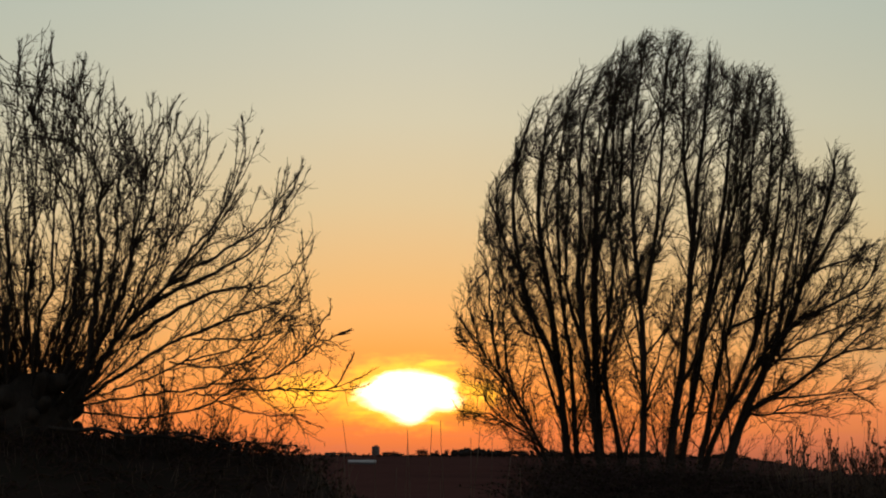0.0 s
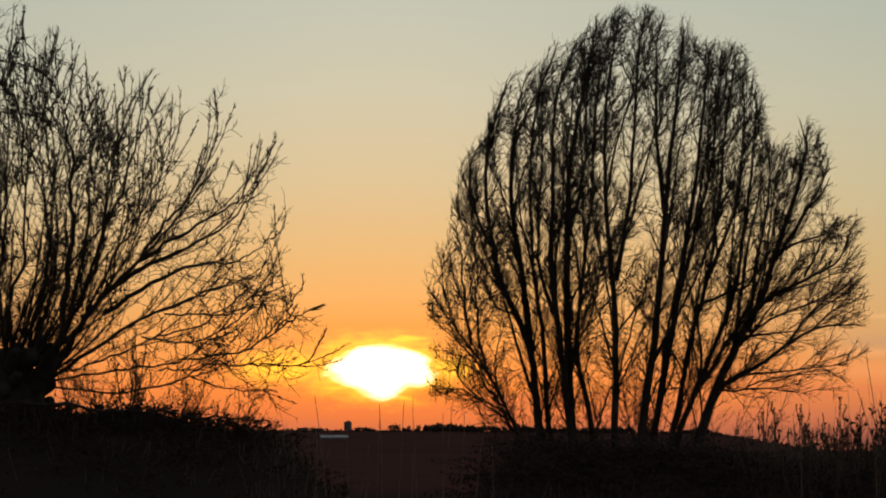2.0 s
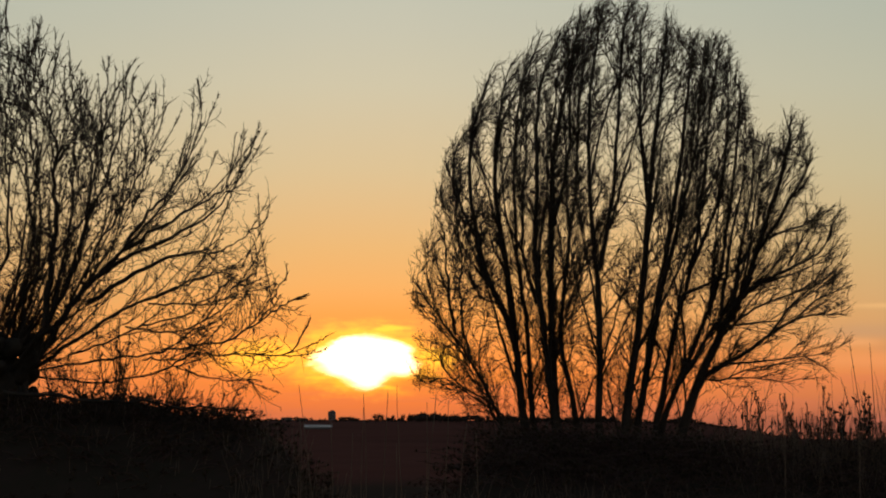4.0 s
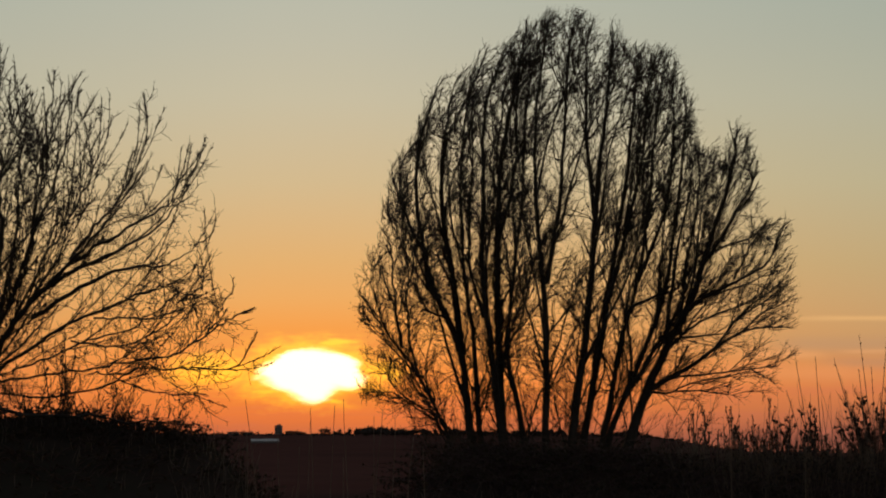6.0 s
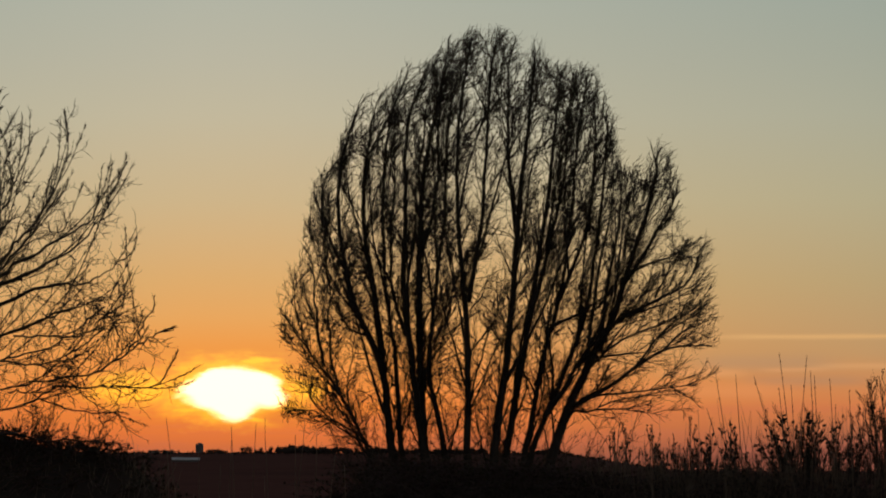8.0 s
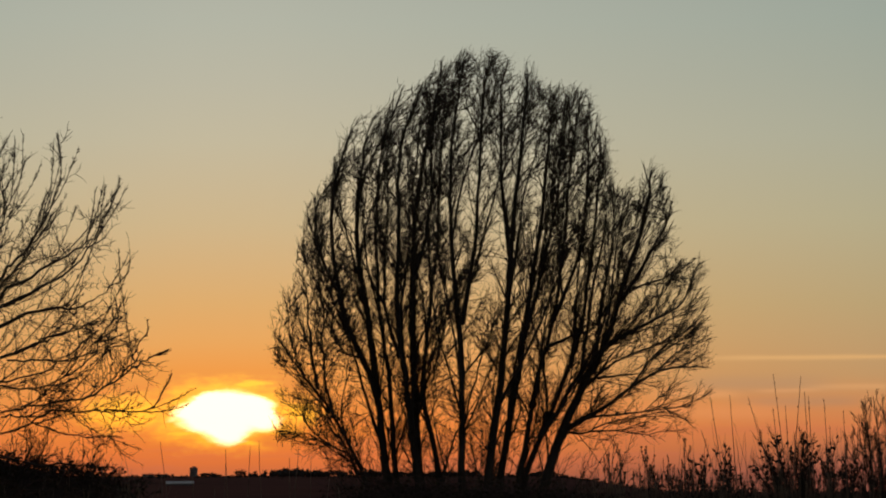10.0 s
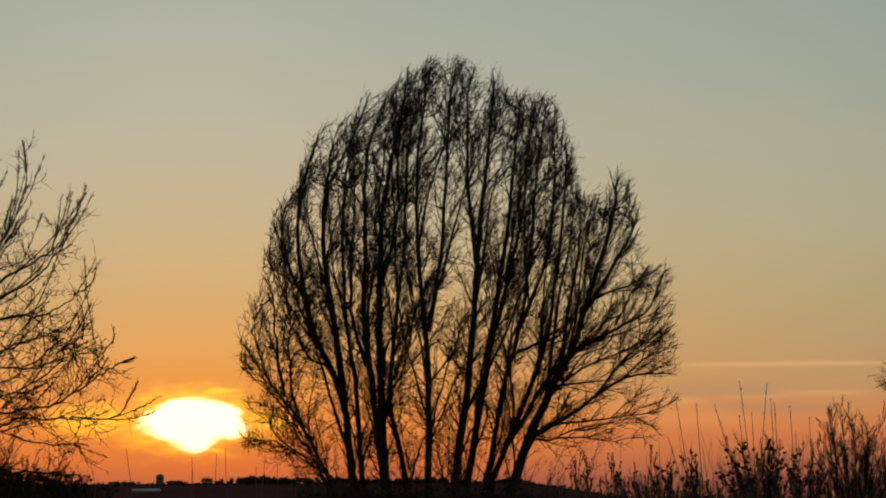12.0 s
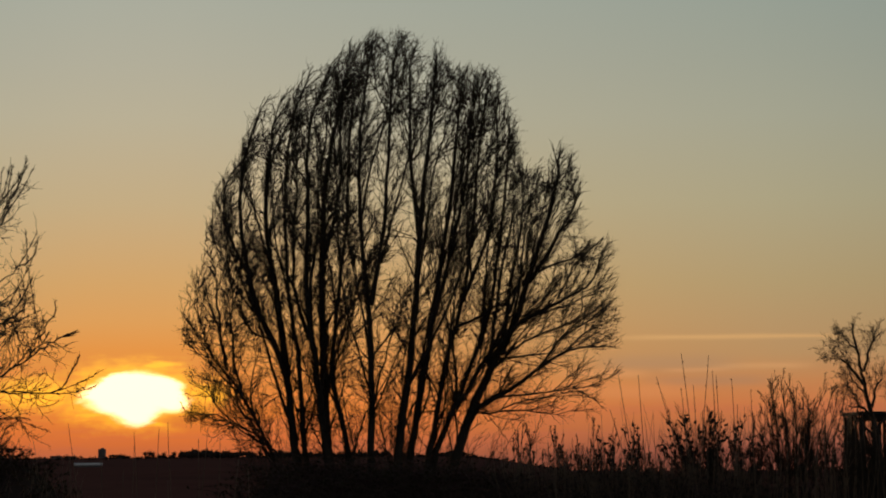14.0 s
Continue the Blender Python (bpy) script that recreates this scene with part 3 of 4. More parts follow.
# ---- pollard with whippy poles ----
def build_pollard():
    rng = random.Random(15)
    tree = new("pollard_tree")
    tree.location = (-9.4, 34.0, 1.0)
    tagged(tree, "bare pollarded tree with a fan of long whippy poles", "tree")
    # outline of the crown: sideways and top
    crown_top = [(-5.2, 1.6), (-4.4, 4.2), (-2.6, 5.9), (-1.24, 6.67), (-0.57, 6.78), (-0.24, 6.64), (0.11, 6.86), (0.24, 6.96), (0.37, 6.2), (0.64, 6.48), (0.97, 6.25), (1.2, 5.92), (1.48, 5.66), (1.72, 6.14), (2.04, 5.94), (2.3, 5.53), (2.63, 5.66), (2.95, 5.52), (3.22, 5.6), (3.37, 4.75), (3.57, 4.75), (3.85, 5.05), (4.02, 4.43), (3.94, 3.63), (4.03, 2.99), (4.19, 2.43), (4.97, 2.04)]
    trunk = Tubes()
    pts = [Vector((0.05 * math.sin(i), 0, z)) for i, z in enumerate((-0.6, 0.0, 0.45, 0.85, 1.2, 1.55, 1.85))]
    trunk.tube(pts, [0.85, 0.7, 0.6, 0.58, 0.64, 0.5, 0.22], 16)
    for i, q in enumerate(trunk.verts):
        q += Vector((noise.noise((i * 0.7, 0, 1)), noise.noise((i * 0.7, 4, 1)), 0.5 * noise.noise((i * 0.7, 8, 1)))) * 0.22
    # burrs and stubs left by old cuts round the head
    for k in range(26):
        a, z = rng.uniform(0, 2 * math.pi), rng.uniform(0.75, 1.75)
        out = Vector((math.cos(a), math.sin(a), rng.uniform(0.1, 1.1))).normalized()
        q = Vector((0.45 * math.cos(a), 0.45 * math.sin(a), z))
        size, r = rng.uniform(0.18, 0.42), rng.uniform(0.08, 0.17)
        trunk.tube([q, q + out * size * 0.6, q + out * size * 0.9, q + out * size], [r * 1.2, r, r * 0.8, r * 0.4], 8)
    trunk.done("trunk", BARK, tree, "short thick knobbly trunk")

    pole_lines = []

    def spread(x, y, z):
        """A point of the flat fan, set back or forward by y: the fan widens and rises with distance."""
        k = 1 + y / 34.0
        return Vector(((x - 9.4) * k + 9.4, y, 0.7 + (z - 0.7) * k))

    def fits(p):
        k = 1 + p.y / 34.0
        x = (p.x - 9.4) / k + 9.4
        return crown_top[0][0] < x < crown_top[-1][0] and 0.7 + (p.z - 0.7) / k < between(crown_top, x) + 0.04

    def budded(t, line, r):
        """A whippy shoot set with short spurs and swollen buds, thicker towards the tip."""
        m = len(line) - 1
        t.tube(line, [r + (0.0035 - r) * k / m for k in range(m + 1)], 4)
        length = sum((b - a).length for a, b in zip(line, line[1:]))
        for j in range(int(length * 24)):
            s = rng.random() ** 0.7
            p, d = along(line, min(0.99, 0.1 + 0.9 * s))
            e = off_axis(rng, d, rng.uniform(0.2, 0.6))
            t.tube([p, p + e * rng.uniform(0.04, 0.11)], [0.0042, 0.0024], 3)
            if j % 3 == 0:
                t.bud(p, off_axis(rng, d, 0.5), rng.uniform(0.03, 0.06), 0.008)

    def curls(t, line, many, reach=0.55):
        """Crooked thin side shoots with curling twigs."""
        for i in range(many):
            p, d = along(line, 0.08 + 0.9 * rng.random())
            e = shoot(rng, p, off_axis(rng, d, rng.uniform(0.5, 1.4)), rng.uniform(0.4, 1.3) * reach, 5, 0.35, 0.28)
            if not fits(e[-1]):
                continue
            t.tube(e, [0.006, 0.0055, 0.005, 0.0042, 0.0034, 0.0024], 3)
            for j in range(6):
                p1, d1 = along(e, 0.15 + 0.84 * rng.random())
                f = shoot(rng, p1, off_axis(rng, d1, rng.uniform(0.4, 1.3)), rng.uniform(0.06, 0.24), 2, 0.3, 0.3)
                t.tube(f, [0.0042, 0.0036, 0.0022], 3)

    def whips(t, line, rate, start):
        """Long shoots that sweep up from a pole to the edge of the crown."""
        length = sum((b - a).length for a, b in zip(line, line[1:]))
        for i in range(int(length * rate)):
            s = start + (1 - start) * rng.random()
            p, d = along(line, min(s, 0.98))
            e = shoot(rng, p, off_axis(rng, d, rng.uniform(0.12, 0.5)), rng.uniform(0.6, 1.9) * (1.25 - 0.6 * s), 8, 0.8, 0.035)
            while len(e) > 4 and not fits(e[-1]):
                e.pop()
            if len(e) > 4:
                budded(t, e, rng.uniform(0.006, 0.011))
                curls(t, e[:5], 2, 0.35)

    def pole(girth, *points):
        deep = rng.uniform(-1.6, 1.6)
        thick = girth > 0.019
        low = points[0]
        pts = spline([*((Vector((0.3 * low[0], deep * 0.1, 1.25)),) if low[0] < 1.0 else ()), *(spread(x, deep * min(1.0, 0.2 + 0.2 * math.hypot(x - low[0], z - low[1])), z) for x, z in points)], 4)
        pts = kinked(rng, pts, 0.022)
        m = len(pts) - 1
        wood = Tubes()
        wood.tube(pts, [(girth * 1.3 * (1 - i / m) ** 1.25 if thick else girth * (1 - 0.55 * i / m)) + 0.004 for i in range(m + 1)], 6)
        ob = wood.done("pole", BARK, tree)
        pole_lines.append((ob, pts))
        t = Tubes()
        length = sum((b - a).length for a, b in zip(pts, pts[1:]))
        # forks that run beside the pole
        for k in range(int(length * 0.55) if thick else 1):
            s = rng.uniform(0.15, 0.7)
            p, d = along(pts, s)
            fork = shoot(rng, p, off_axis(rng, d, rng.uniform(0.25, 0.6)), length * (1 - s) * rng.uniform(0.4, 0.8), 9, 0.55, 0.09)
            while len(fork) > 4 and not fits(fork[-1]):
                fork.pop()
            budded(t, fork, max(0.008, girth * 0.5 * (1 - s)))
            curls(t, fork[:7], 6)
            whips(t, fork, 1.3 if thick else 0.3, 0.3)
        whips(t, pts, 1.9 if thick else 1.0, 0.25)
        curls(t, pts[: m * 3 // 4] if thick else pts, int(length * (5.5 if thick else 9)), 0.6)
        budded(t, pts[-max(4, m // 3):], 0.008)
        tagged(t.done("spray", TWIG, ob, "thin budded twigs"), kind="stuff")

    pole(0.03, (-0.34, 1.63), (-0.36, 2.67), (-0.4, 3.56), (-0.39, 4.37), (-0.35, 5.18), (-0.32, 5.84), (-0.27, 6.41))
    pole(0.03, (0.03, 1.79), (0.08, 2.59), (0.25, 3.16), (0.27, 3.96), (0.2, 4.61), (0.22, 5.34), (0.25, 6.0))
    pole(0.05, (0.68, 1.63), (0.85, 2.35), (0.92, 2.99), (0.96, 3.72), (0.94, 4.36), (0.87, 4.93), (0.89, 5.5), (0.94, 5.99))
    pole(0.042, (0.68, 1.79), (1.06, 2.51), (1.26, 2.99), (1.44, 3.55), (1.69, 4.12), (1.86, 4.84), (1.95, 5.41), (2.01, 5.81))
    pole(0.046, (0.69, 1.55), (1.1, 2.18), (1.48, 2.66), (1.9, 3.09), (2.36, 3.59), (2.72, 4.23), (2.9, 4.84))
    pole(0.026, (0.77, 1.51), (1.41, 1.94), (1.9, 2.26), (2.54, 2.51), (3.02, 2.71), (3.34, 2.82), (3.73, 2.89))
    pole(0.028, (1.48, 2.66), (1.97, 2.99), (2.61, 3.29), (3.09, 3.55), (3.51, 3.99), (3.73, 4.67))
    pole(0.022, (1.9, 3.09), (2.45, 3.43), (3.01, 3.75), (3.41, 3.99), (3.69, 4.25))
    pole(0.026, (1.41, 2.35), (2.13, 2.79), (2.78, 3.05), (3.26, 3.08), (3.58, 3.24), (3.9, 3.51))
    pole(0.03, (0.35, 1.79), (0.5, 2.51), (0.62, 3.15), (0.55, 3.8), (0.45, 4.53), (0.45, 5.34), (0.49, 5.99))
    pole(0.026, (0.44, 1.79), (0.59, 2.35), (0.73, 2.99), (0.73, 3.72), (0.7, 4.45), (0.64, 5.26), (0.64, 6.15))
    pole(0.03, (-0.22, 1.71), (-0.11, 2.35), (-0.1, 3.16), (-0.02, 3.96), (-0.02, 4.78), (0.01, 5.75), (0.13, 6.49))
    pole(0.026, (0.76, 1.71), (1.16, 2.35), (1.56, 3.15), (1.95, 3.79), (2.27, 4.44), (2.52, 5.16))
    pole(0.024, (0.76, 1.87), (1.12, 2.59), (1.35, 3.31), (1.46, 3.96), (1.6, 4.6), (1.67, 5.33), (1.72, 5.86))
    pole(0.024, (0.76, 1.79), (0.98, 2.59), (1.14, 3.39), (1.2, 4.12), (1.2, 4.93), (1.2, 5.42), (1.21, 5.78))
    pole(0.024, (1.96, 3.15), (2.28, 3.63), (2.6, 3.95), (2.88, 4.51), (3.07, 5.24))
    pole(0.013, (0.77, 1.43), (1.58, 1.55), (2.31, 1.63), (2.95, 1.76), (3.44, 1.82), (3.91, 2.11), (4.19, 2.31), (4.49, 2.47))
    pole(0.012, (0.77, 1.31), (1.59, 1.25), (2.39, 1.36), (2.8, 1.59), (3.44, 1.64), (3.84, 1.64), (4.34, 1.68), (4.63, 2.15))
    pole(0.009, (2.23, 1.56), (2.47, 1.56), (2.89, 1.4), (3.44, 1.28), (3.92, 1.29))
    pole(0.01, (3.88, 2.08), (4.03, 2.31), (4.17, 2.55), (4.29, 2.87))
    pole(0.01, (2.3, 2.35), (2.79, 2.35), (3.19, 2.35), (3.39, 2.43), (3.59, 2.62), (3.75, 2.43), (3.78, 2.19))
    pole(0.01, (1.98, 2.03), (2.47, 1.95), (2.95, 2.03), (3.43, 2.35), (3.67, 2.67))
    pole(0.01, (2.54, 2.51), (2.94, 2.67), (3.34, 2.79), (3.67, 2.67), (3.95, 2.99))
    pole(0.012, (1.17, 1.63), (1.66, 1.79), (2.22, 2.03), (2.79, 2.19), (3.27, 2.51), (3.51, 2.79))
    # whips that fill the fan out to its edge
    edge = [Tubes() for _ in pole_lines]
    for k in range(95):
        x = rng.triangular(-1.9, 3.45, 0.2)
        target = spread(x, rng.uniform(-1.5, 1.5), between(crown_top, x) - rng.triangular(0.0, 2.2, 0.2))
        best = min(((abs((target - p).length - 1.2) + (0.8 if (target - p).z < 0.4 else 0.0) + 0.7 * (target - p).angle(d), i, p, d)
                    for i, (_, pts) in enumerate(pole_lines) for p, d in (along(pts, s) for s in (0.25, 0.4, 0.5, 0.6, 0.7, 0.8, 0.9))), key=lambda c: c[:2])
        if 0.4 < (target - best[2]).length < 2.8:
            rise = Vector((0.08 + 0.24 * x, 0, 1)).normalized()
            line = kinked(rng, bough_line(rng, best[2], best[3], target, rise, 0.06), 0.006)
            budded(edge[best[1]], line, rng.uniform(0.006, 0.009))
            curls(edge[best[1]], line[:6], 2, 0.35)
    for t, (ob, _) in zip(edge, pole_lines):
        if t.verts:
            tagged(t.done("spray", TWIG, ob, "thin budded twigs"), kind="stuff")
    # bushy shoots crowding the head
    for k in range(46):
        upright = k >= 30
        lean = radians(rng.uniform(-30, 26) if upright else rng.uniform(-60, 58))
        start = Vector((math.sin(lean) * 0.6, rng.uniform(-0.4, 0.4), rng.uniform(1.25, 1.8)))
        line = shoot(rng, start, Vector((math.sin(lean), rng.uniform(-0.5, 0.5), math.cos(lean))).normalized(), rng.uniform(1.5, 2.9) if upright else rng.uniform(0.8, 2.2), 9, 0.3, 0.1)
        wood = Tubes()
        wood.tube(line, [0.026 - 0.0022 * i for i in range(10)], 5)
        ob = wood.done("pole", BARK, tree, "short bushy shoot at the head")
        t = Tubes()
        curls(t, line, 15, 0.42)
        whips(t, line, 0.7, 0.3)
        tagged(t.done("spray", TWIG, ob, "thin budded twigs"), kind="stuff")
    # the far side of the fan
    for k in range(11):
        lean = radians(-8 - 62 * (k + rng.random()) / 11)
        out, up = math.sin(lean), math.cos(lean)
        reach = rng.uniform(3.6, 4.8)
        pole(rng.uniform(0.022, 0.04), (-0.3 + 0.4 * out, 1.2), (out * reach * 0.35, 1.3 + up * reach * 0.3), (out * reach * 0.75, 1.3 + up * reach * 0.65), (out * reach, 1.3 + up * reach))
    # ragged tuft at the end of the long low branch
    tuft = Tubes()
    for j in range(8):
        p, _ = along(pole_lines[16][1], rng.uniform(0.95, 0.995))
        e = off_axis(rng, Vector((1, 0, 0.12)).normalized(), rng.uniform(0.05, 0.32))
        tuft.bud(p, e, rng.uniform(0.1, 0.2), 0.011)
    tuft.done("tuft", LEAF, tree, "ragged tuft of withered leaves")


build_pollard()


# ---- thickets and weeds ----
def bramble(name, label, seed, count, place, span):
    rng = random.Random(seed)
    t = Tubes()
    leaves = Tubes()
    for i in range(count):
        x, y = place(rng)
        p = Vector((x, y, ground_height(x, y) - 0.05))
        a = rng.uniform(0, 2 * math.pi)
        d = Vector((math.cos(a) * 0.5, math.sin(a) * 0.5, 1)).normalized()
        size = rng.uniform(*span)
        line, q = [p.copy()], p.copy()
        for k in range(7):
            d = (d + Vector((math.cos(a), math.sin(a), -0.9)) * 0.16 + sway(rng, 0.10)).normalized()
            q = q + d * size / 7
            line.append(q.copy())
        t.tube(line, [0.009 - 0.0008 * k for k in range(8)], 3)
        for j in range(5):
            s = rng.uniform(0.2, 1)
            q, dd = along(line, s)
            side = off_axis(rng, dd, rng.uniform(0.7, 1.3))
            leaves.blade(q, side, off_axis(rng, side, 1.57), rng.uniform(0.04, 0.09), rng.uniform(0.025, 0.05))
    ob = t.done(name, CANE, None, label)
    tagged(ob, category="undergrowth", kind="stuff")
    tagged(leaves.done("foliage", LEAF, ob, "withered brown leaves"), kind="stuff")
    return ob


bramble("bramble_thicket", "dark tangled bramble thicket covering the bank beneath the pollard", 21, 2000,
        lambda g: (g.uniform(-13.0, -4.2) + 0.0, g.gauss(33.6, 1.3)), (0.25, 0.55))
bramble("bramble_thicket", "low dark bramble and dead weeds along the bank at the willow's foot", 22, 1800,
        lambda g: (g.triangular(-3.4, 8.4, 3.6), g.gauss(40.0, 1.2)), (0.5, 1.25))
bramble("bramble_thicket", "dense dark bramble heaped round the foot of the willow", 23, 1500,
        lambda g: (g.triangular(-3.9, 2.4, -0.6), g.gauss(40.6, 1.1)), (0.5, 1.1))


def rough_grass(seed, count, place, tall):
    rng = random.Random(seed)
    t = Tubes()
    for i in range(count):
        x, y = place(rng)
        p = Vector((x, y, ground_height(x, y) - 0.05))
        line = shoot(rng, p, Vector((rng.gauss(0, 0.2), rng.gauss(0, 0.2), 1)).normalized(), rng.uniform(*tall), 4, 0.0, 0.08)
        t.tube(line, [0.005, 0.0045, 0.004, 0.003, 0.0015], 3)
    ob = t.done("rough_grass", STALK, None, "tall withered grass and dead stems on the bank")
    return tagged(ob, category="grass", kind="stuff")


rough_grass(61, 1600, lambda g: (g.triangular(0.8, 8.6, 2.6), g.gauss(40.3, 0.9)), (0.35, 0.95))
rough_grass(62, 500, lambda g: (g.uniform(-13, -4.4), g.gauss(33.6, 1.0)), (0.15, 0.35))
rough_grass(63, 900, lambda g: (g.uniform(-5.5, 0.5), g.uniform(27, 38)), (0.3, 0.8))


def weed(rng, x, y, top, heads, name="dock_plant", label="tall dead dock stalk with ragged seed heads", girth=0.0115, lean=0.06, crook=0.02):
    z = ground_height(x, y)
    ob_root = Vector((x, y, z))
    t = Tubes()
    h = top - z
    line = shoot(rng, Vector((0, 0, -0.05)), Vector((rng.gauss(0, lean), rng.gauss(0, lean), 1)).normalized(), h + 0.05, 8, 0.1, crook)
    t.tube(line, [girth * (1 - 0.07 * k) for k in range(9)], 4)
    stalk = t.done("stalk", STALK)
    plant = new(name)
    plant.location = ob_root
    stalk.parent = plant
    tagged(plant, label, "plant", "dead weeds on the bank")
    if not heads:
        return plant
    # upright spikes packed with seed along the top and on short side stems
    spikes = [line]
    for i in range(min(3, heads // 2)):
        p, d = along(line, rng.uniform(0.5, 0.8))
        side = shoot(rng, p, off_axis(rng, d, rng.uniform(0.35, 0.7)), h * rng.uniform(0.15, 0.3), 4, 0.9, 0.04)
        stalk_side = Tubes()
        stalk_side.tube(side, [0.006, 0.0055, 0.005, 0.004, 0.003], 3)
        stalk_side.done("side_stalk", STALK, plant)
        spikes.append(side)
    for spike in spikes:
        head = Tubes()
        start = 0.74 if spike is line else 0.35
        many = heads * 3 if spike is line else heads * 2
        for j in range(many):
            s = rng.uniform(start, 1.0)
            q, e = along(spike, min(s, 0.99))
            d = off_axis(rng, e, rng.uniform(0.2, 0.9))
            head.bud(q, d, rng.uniform(0.025, 0.05) * (1.25 - s * 0.4), rng.uniform(0.006, 0.011))
        tagged(head.done("seed_head", LEAF, plant, "ragged brown seed head"), kind="stuff")
    return plant


rng = random.Random(31)
for i in range(110):
    x = rng.uniform(1.4, 9.0)
    weed(rng, x, 40.2 + rng.gauss(0, 0.7), rng.triangular(1.6, 2.4, 1.75) - 0.045 * max(0, x - 4), rng.randint(4, 7))
# single tall bare whips above the bank
for x, top, tilt in ((3.17, 3.11, -0.14), (3.5, 3.03, -0.07), (3.82, 3.07, -0.28), (4.21, 3.38, -0.11), (4.58, 3.33, 0.08), (4.66, 3.07, -0.05), (4.79, 3.0, -0.01), (4.98, 2.93, -0.03), (4.48, 2.87, -0.02), (4.15, 2.79, -0.11), (5.24, 2.74, -0.03), (5.09, 2.53, -0.01), (3.02, 2.53, -0.32)):
    whip = weed(rng, x - tilt * (top - 1.2), 40.0 + rng.gauss(0, 0.3), top, 1, "whip", "single tall thin dead stem standing above the bank", 0.0095, 0.004, 0.006)
    whip.rotation_euler.y = math.atan(tilt)
# thin bare stems among the docks
for i in range(90):
    x = rng.triangular(1.6, 8.2, 4.4)
    weed(rng, x, 40.1 + rng.gauss(0, 0.5), rng.triangular(2.0, 2.85, 2.2) - 0.05 * abs(x - 4.3), 0, "dead_stem", "thin bare dead stem among the docks", 0.005, 0.13)
# thin stems in the field near by
for x, y, top in ((-3.71, 27, 2.12), (-3.26, 27.4, 1.87), (-3.14, 26.8, 2.01), (-2.97, 27, 2.05), (-2.74, 27.2, 2.12), (-2.53, 27, 2.07), (-2.46, 26.7, 1.92), (-3.39, 26, 1.80), (-2.28, 27, 1.95),
                  (-3.0, 24, 1.6), (-2.5, 23.5, 1.5), (-3.6, 25, 1.62), (-2.1, 26, 1.7), (-3.9, 26.5, 1.75), (-1.8, 25.5, 1.6)):
    weed(rng, x, y, top, 0, "weed_stem", "thin dead grass stem standing in the pasture", 0.0072, 0.018)


def shrub(seed, x, y, height, width, stems, name, label, buds=0, lean=0.0, girth=0.02, twig=0.45, count=9, depth=2, clumps=0):
    rng = random.Random(seed)
    z = ground_height(x, y)
    root = new(name)
    root.location = (x, y, z - 0.05)
    tagged(root, label, "shrub")
    for k in range(stems):
        a = rng.uniform(-1, 1)
        d = Vector((a * width / height + lean, rng.uniform(-0.4, 0.4), 1)).normalized()
        line = shoot(rng, Vector((a * 0.12, rng.uniform(-0.1, 0.1), 0)), d, height * rng.uniform(0.65, 1.02), 8, 0.35, 0.06)
        t = Tubes()
        t.tube(line, [girth * (1 - 0.85 * i / 8) + 0.003 for i in range(9)], 5)
        ob = t.done("stem", BARK, root)
        tw = Tubes()
        grow_twigs(rng, tw, line, girth * 0.4, twig, (count, 6, 3)[:depth], (0.3, 0.75), 0.5, first=0.2, thin=0.0028, bend=0.09)
        for b in range(buds):
            p, dd = along(line, rng.uniform(0.3, 0.98))
            e = off_axis(rng, dd, rng.uniform(0.3, 0.9))
            tw.bud(p + e * rng.uniform(0, 0.12), e, rng.uniform(0.04, 0.08), rng.uniform(0.012, 0.02))
        # tight clusters of buds at the knots
        for b in range(clumps):
            p, dd = along(line, rng.uniform(0.35, 0.95))
            p = p + off_axis(rng, dd, 1.2) * rng.uniform(0.02, 0.16)
            for c in range(8):
                e = off_axis(rng, UP, rng.uniform(0, 2.0))
                tw.bud(p, e, rng.uniform(0.035, 0.065), rng.uniform(0.011, 0.017))
        tagged(tw.done("spray", TWIG, ob, "fine bare twigs"), kind="stuff")
    return root


shrub(41, 4.6, 40.3, 1.5, 1.2, 24, "budded_shrub", "bare shrub thick with clustered buds on the bank", 12, 0, 0.012, 0.45, 8, clumps=4)
shrub(42, 6.15, 41.0, 2.3, 1.0, 27, "bare_shrub", "upright bare shrub with fine feathery branches", 0, 0, 0.012, 0.5, 11, 3)
shrub(43, 3.4, 40.4, 1.2, 0.5, 7, "budded_shrub", "small bare shrub with clustered buds", 10, 0, 0.011, 0.3, 6, clumps=4)
shrub(44, 5.2, 40.6, 1.35, 0.5, 8, "budded_shrub", "bare shrub with clustered buds and dead leaves", 12, 0, 0.013, 0.35, 7, clumps=4)
shrub(45, 6.9, 40.8, 1.9, 0.5, 7, "bare_shrub", "slender bare shrub on the bank", 8, 0, 0.014, 0.4, 8)
shrub(46, 7.5, 41.0, 1.5, 0.6, 6, "bare_shrub", "tangled bare shrub beside the young tree", 12, 0, 0.014, 0.4, 8)
shrub(50, 7.25, 41.2, 1.75, 0.6, 18, "bare_shrub", "thin upright bare shrub beside the young tree", 3, 0, 0.012, 0.4, 8)
shrub(51, 7.75, 41.4, 1.9, 0.9, 26, "bare_shrub", "tangled bare shrub in front of the shelter", 4, 0, 0.012, 0.45, 9)
shrub(54, 7.05, 41.7, 1.7, 0.5, 16, "bare_shrub", "fine twiggy shrub beside the shelter", 2, 0, 0.009, 0.4, 9, 3)
shrub(55, 8.05, 41.6, 2.0, 0.9, 34, "bare_shrub", "dense tangled bare shrub hiding the shelter", 3, 0, 0.013, 0.45, 10)
shrub(52, 5.45, 40.9, 1.5, 0.6, 12, "bare_shrub", "low upright bare shrub on the bank", 5, 0, 0.013, 0.4, 8)
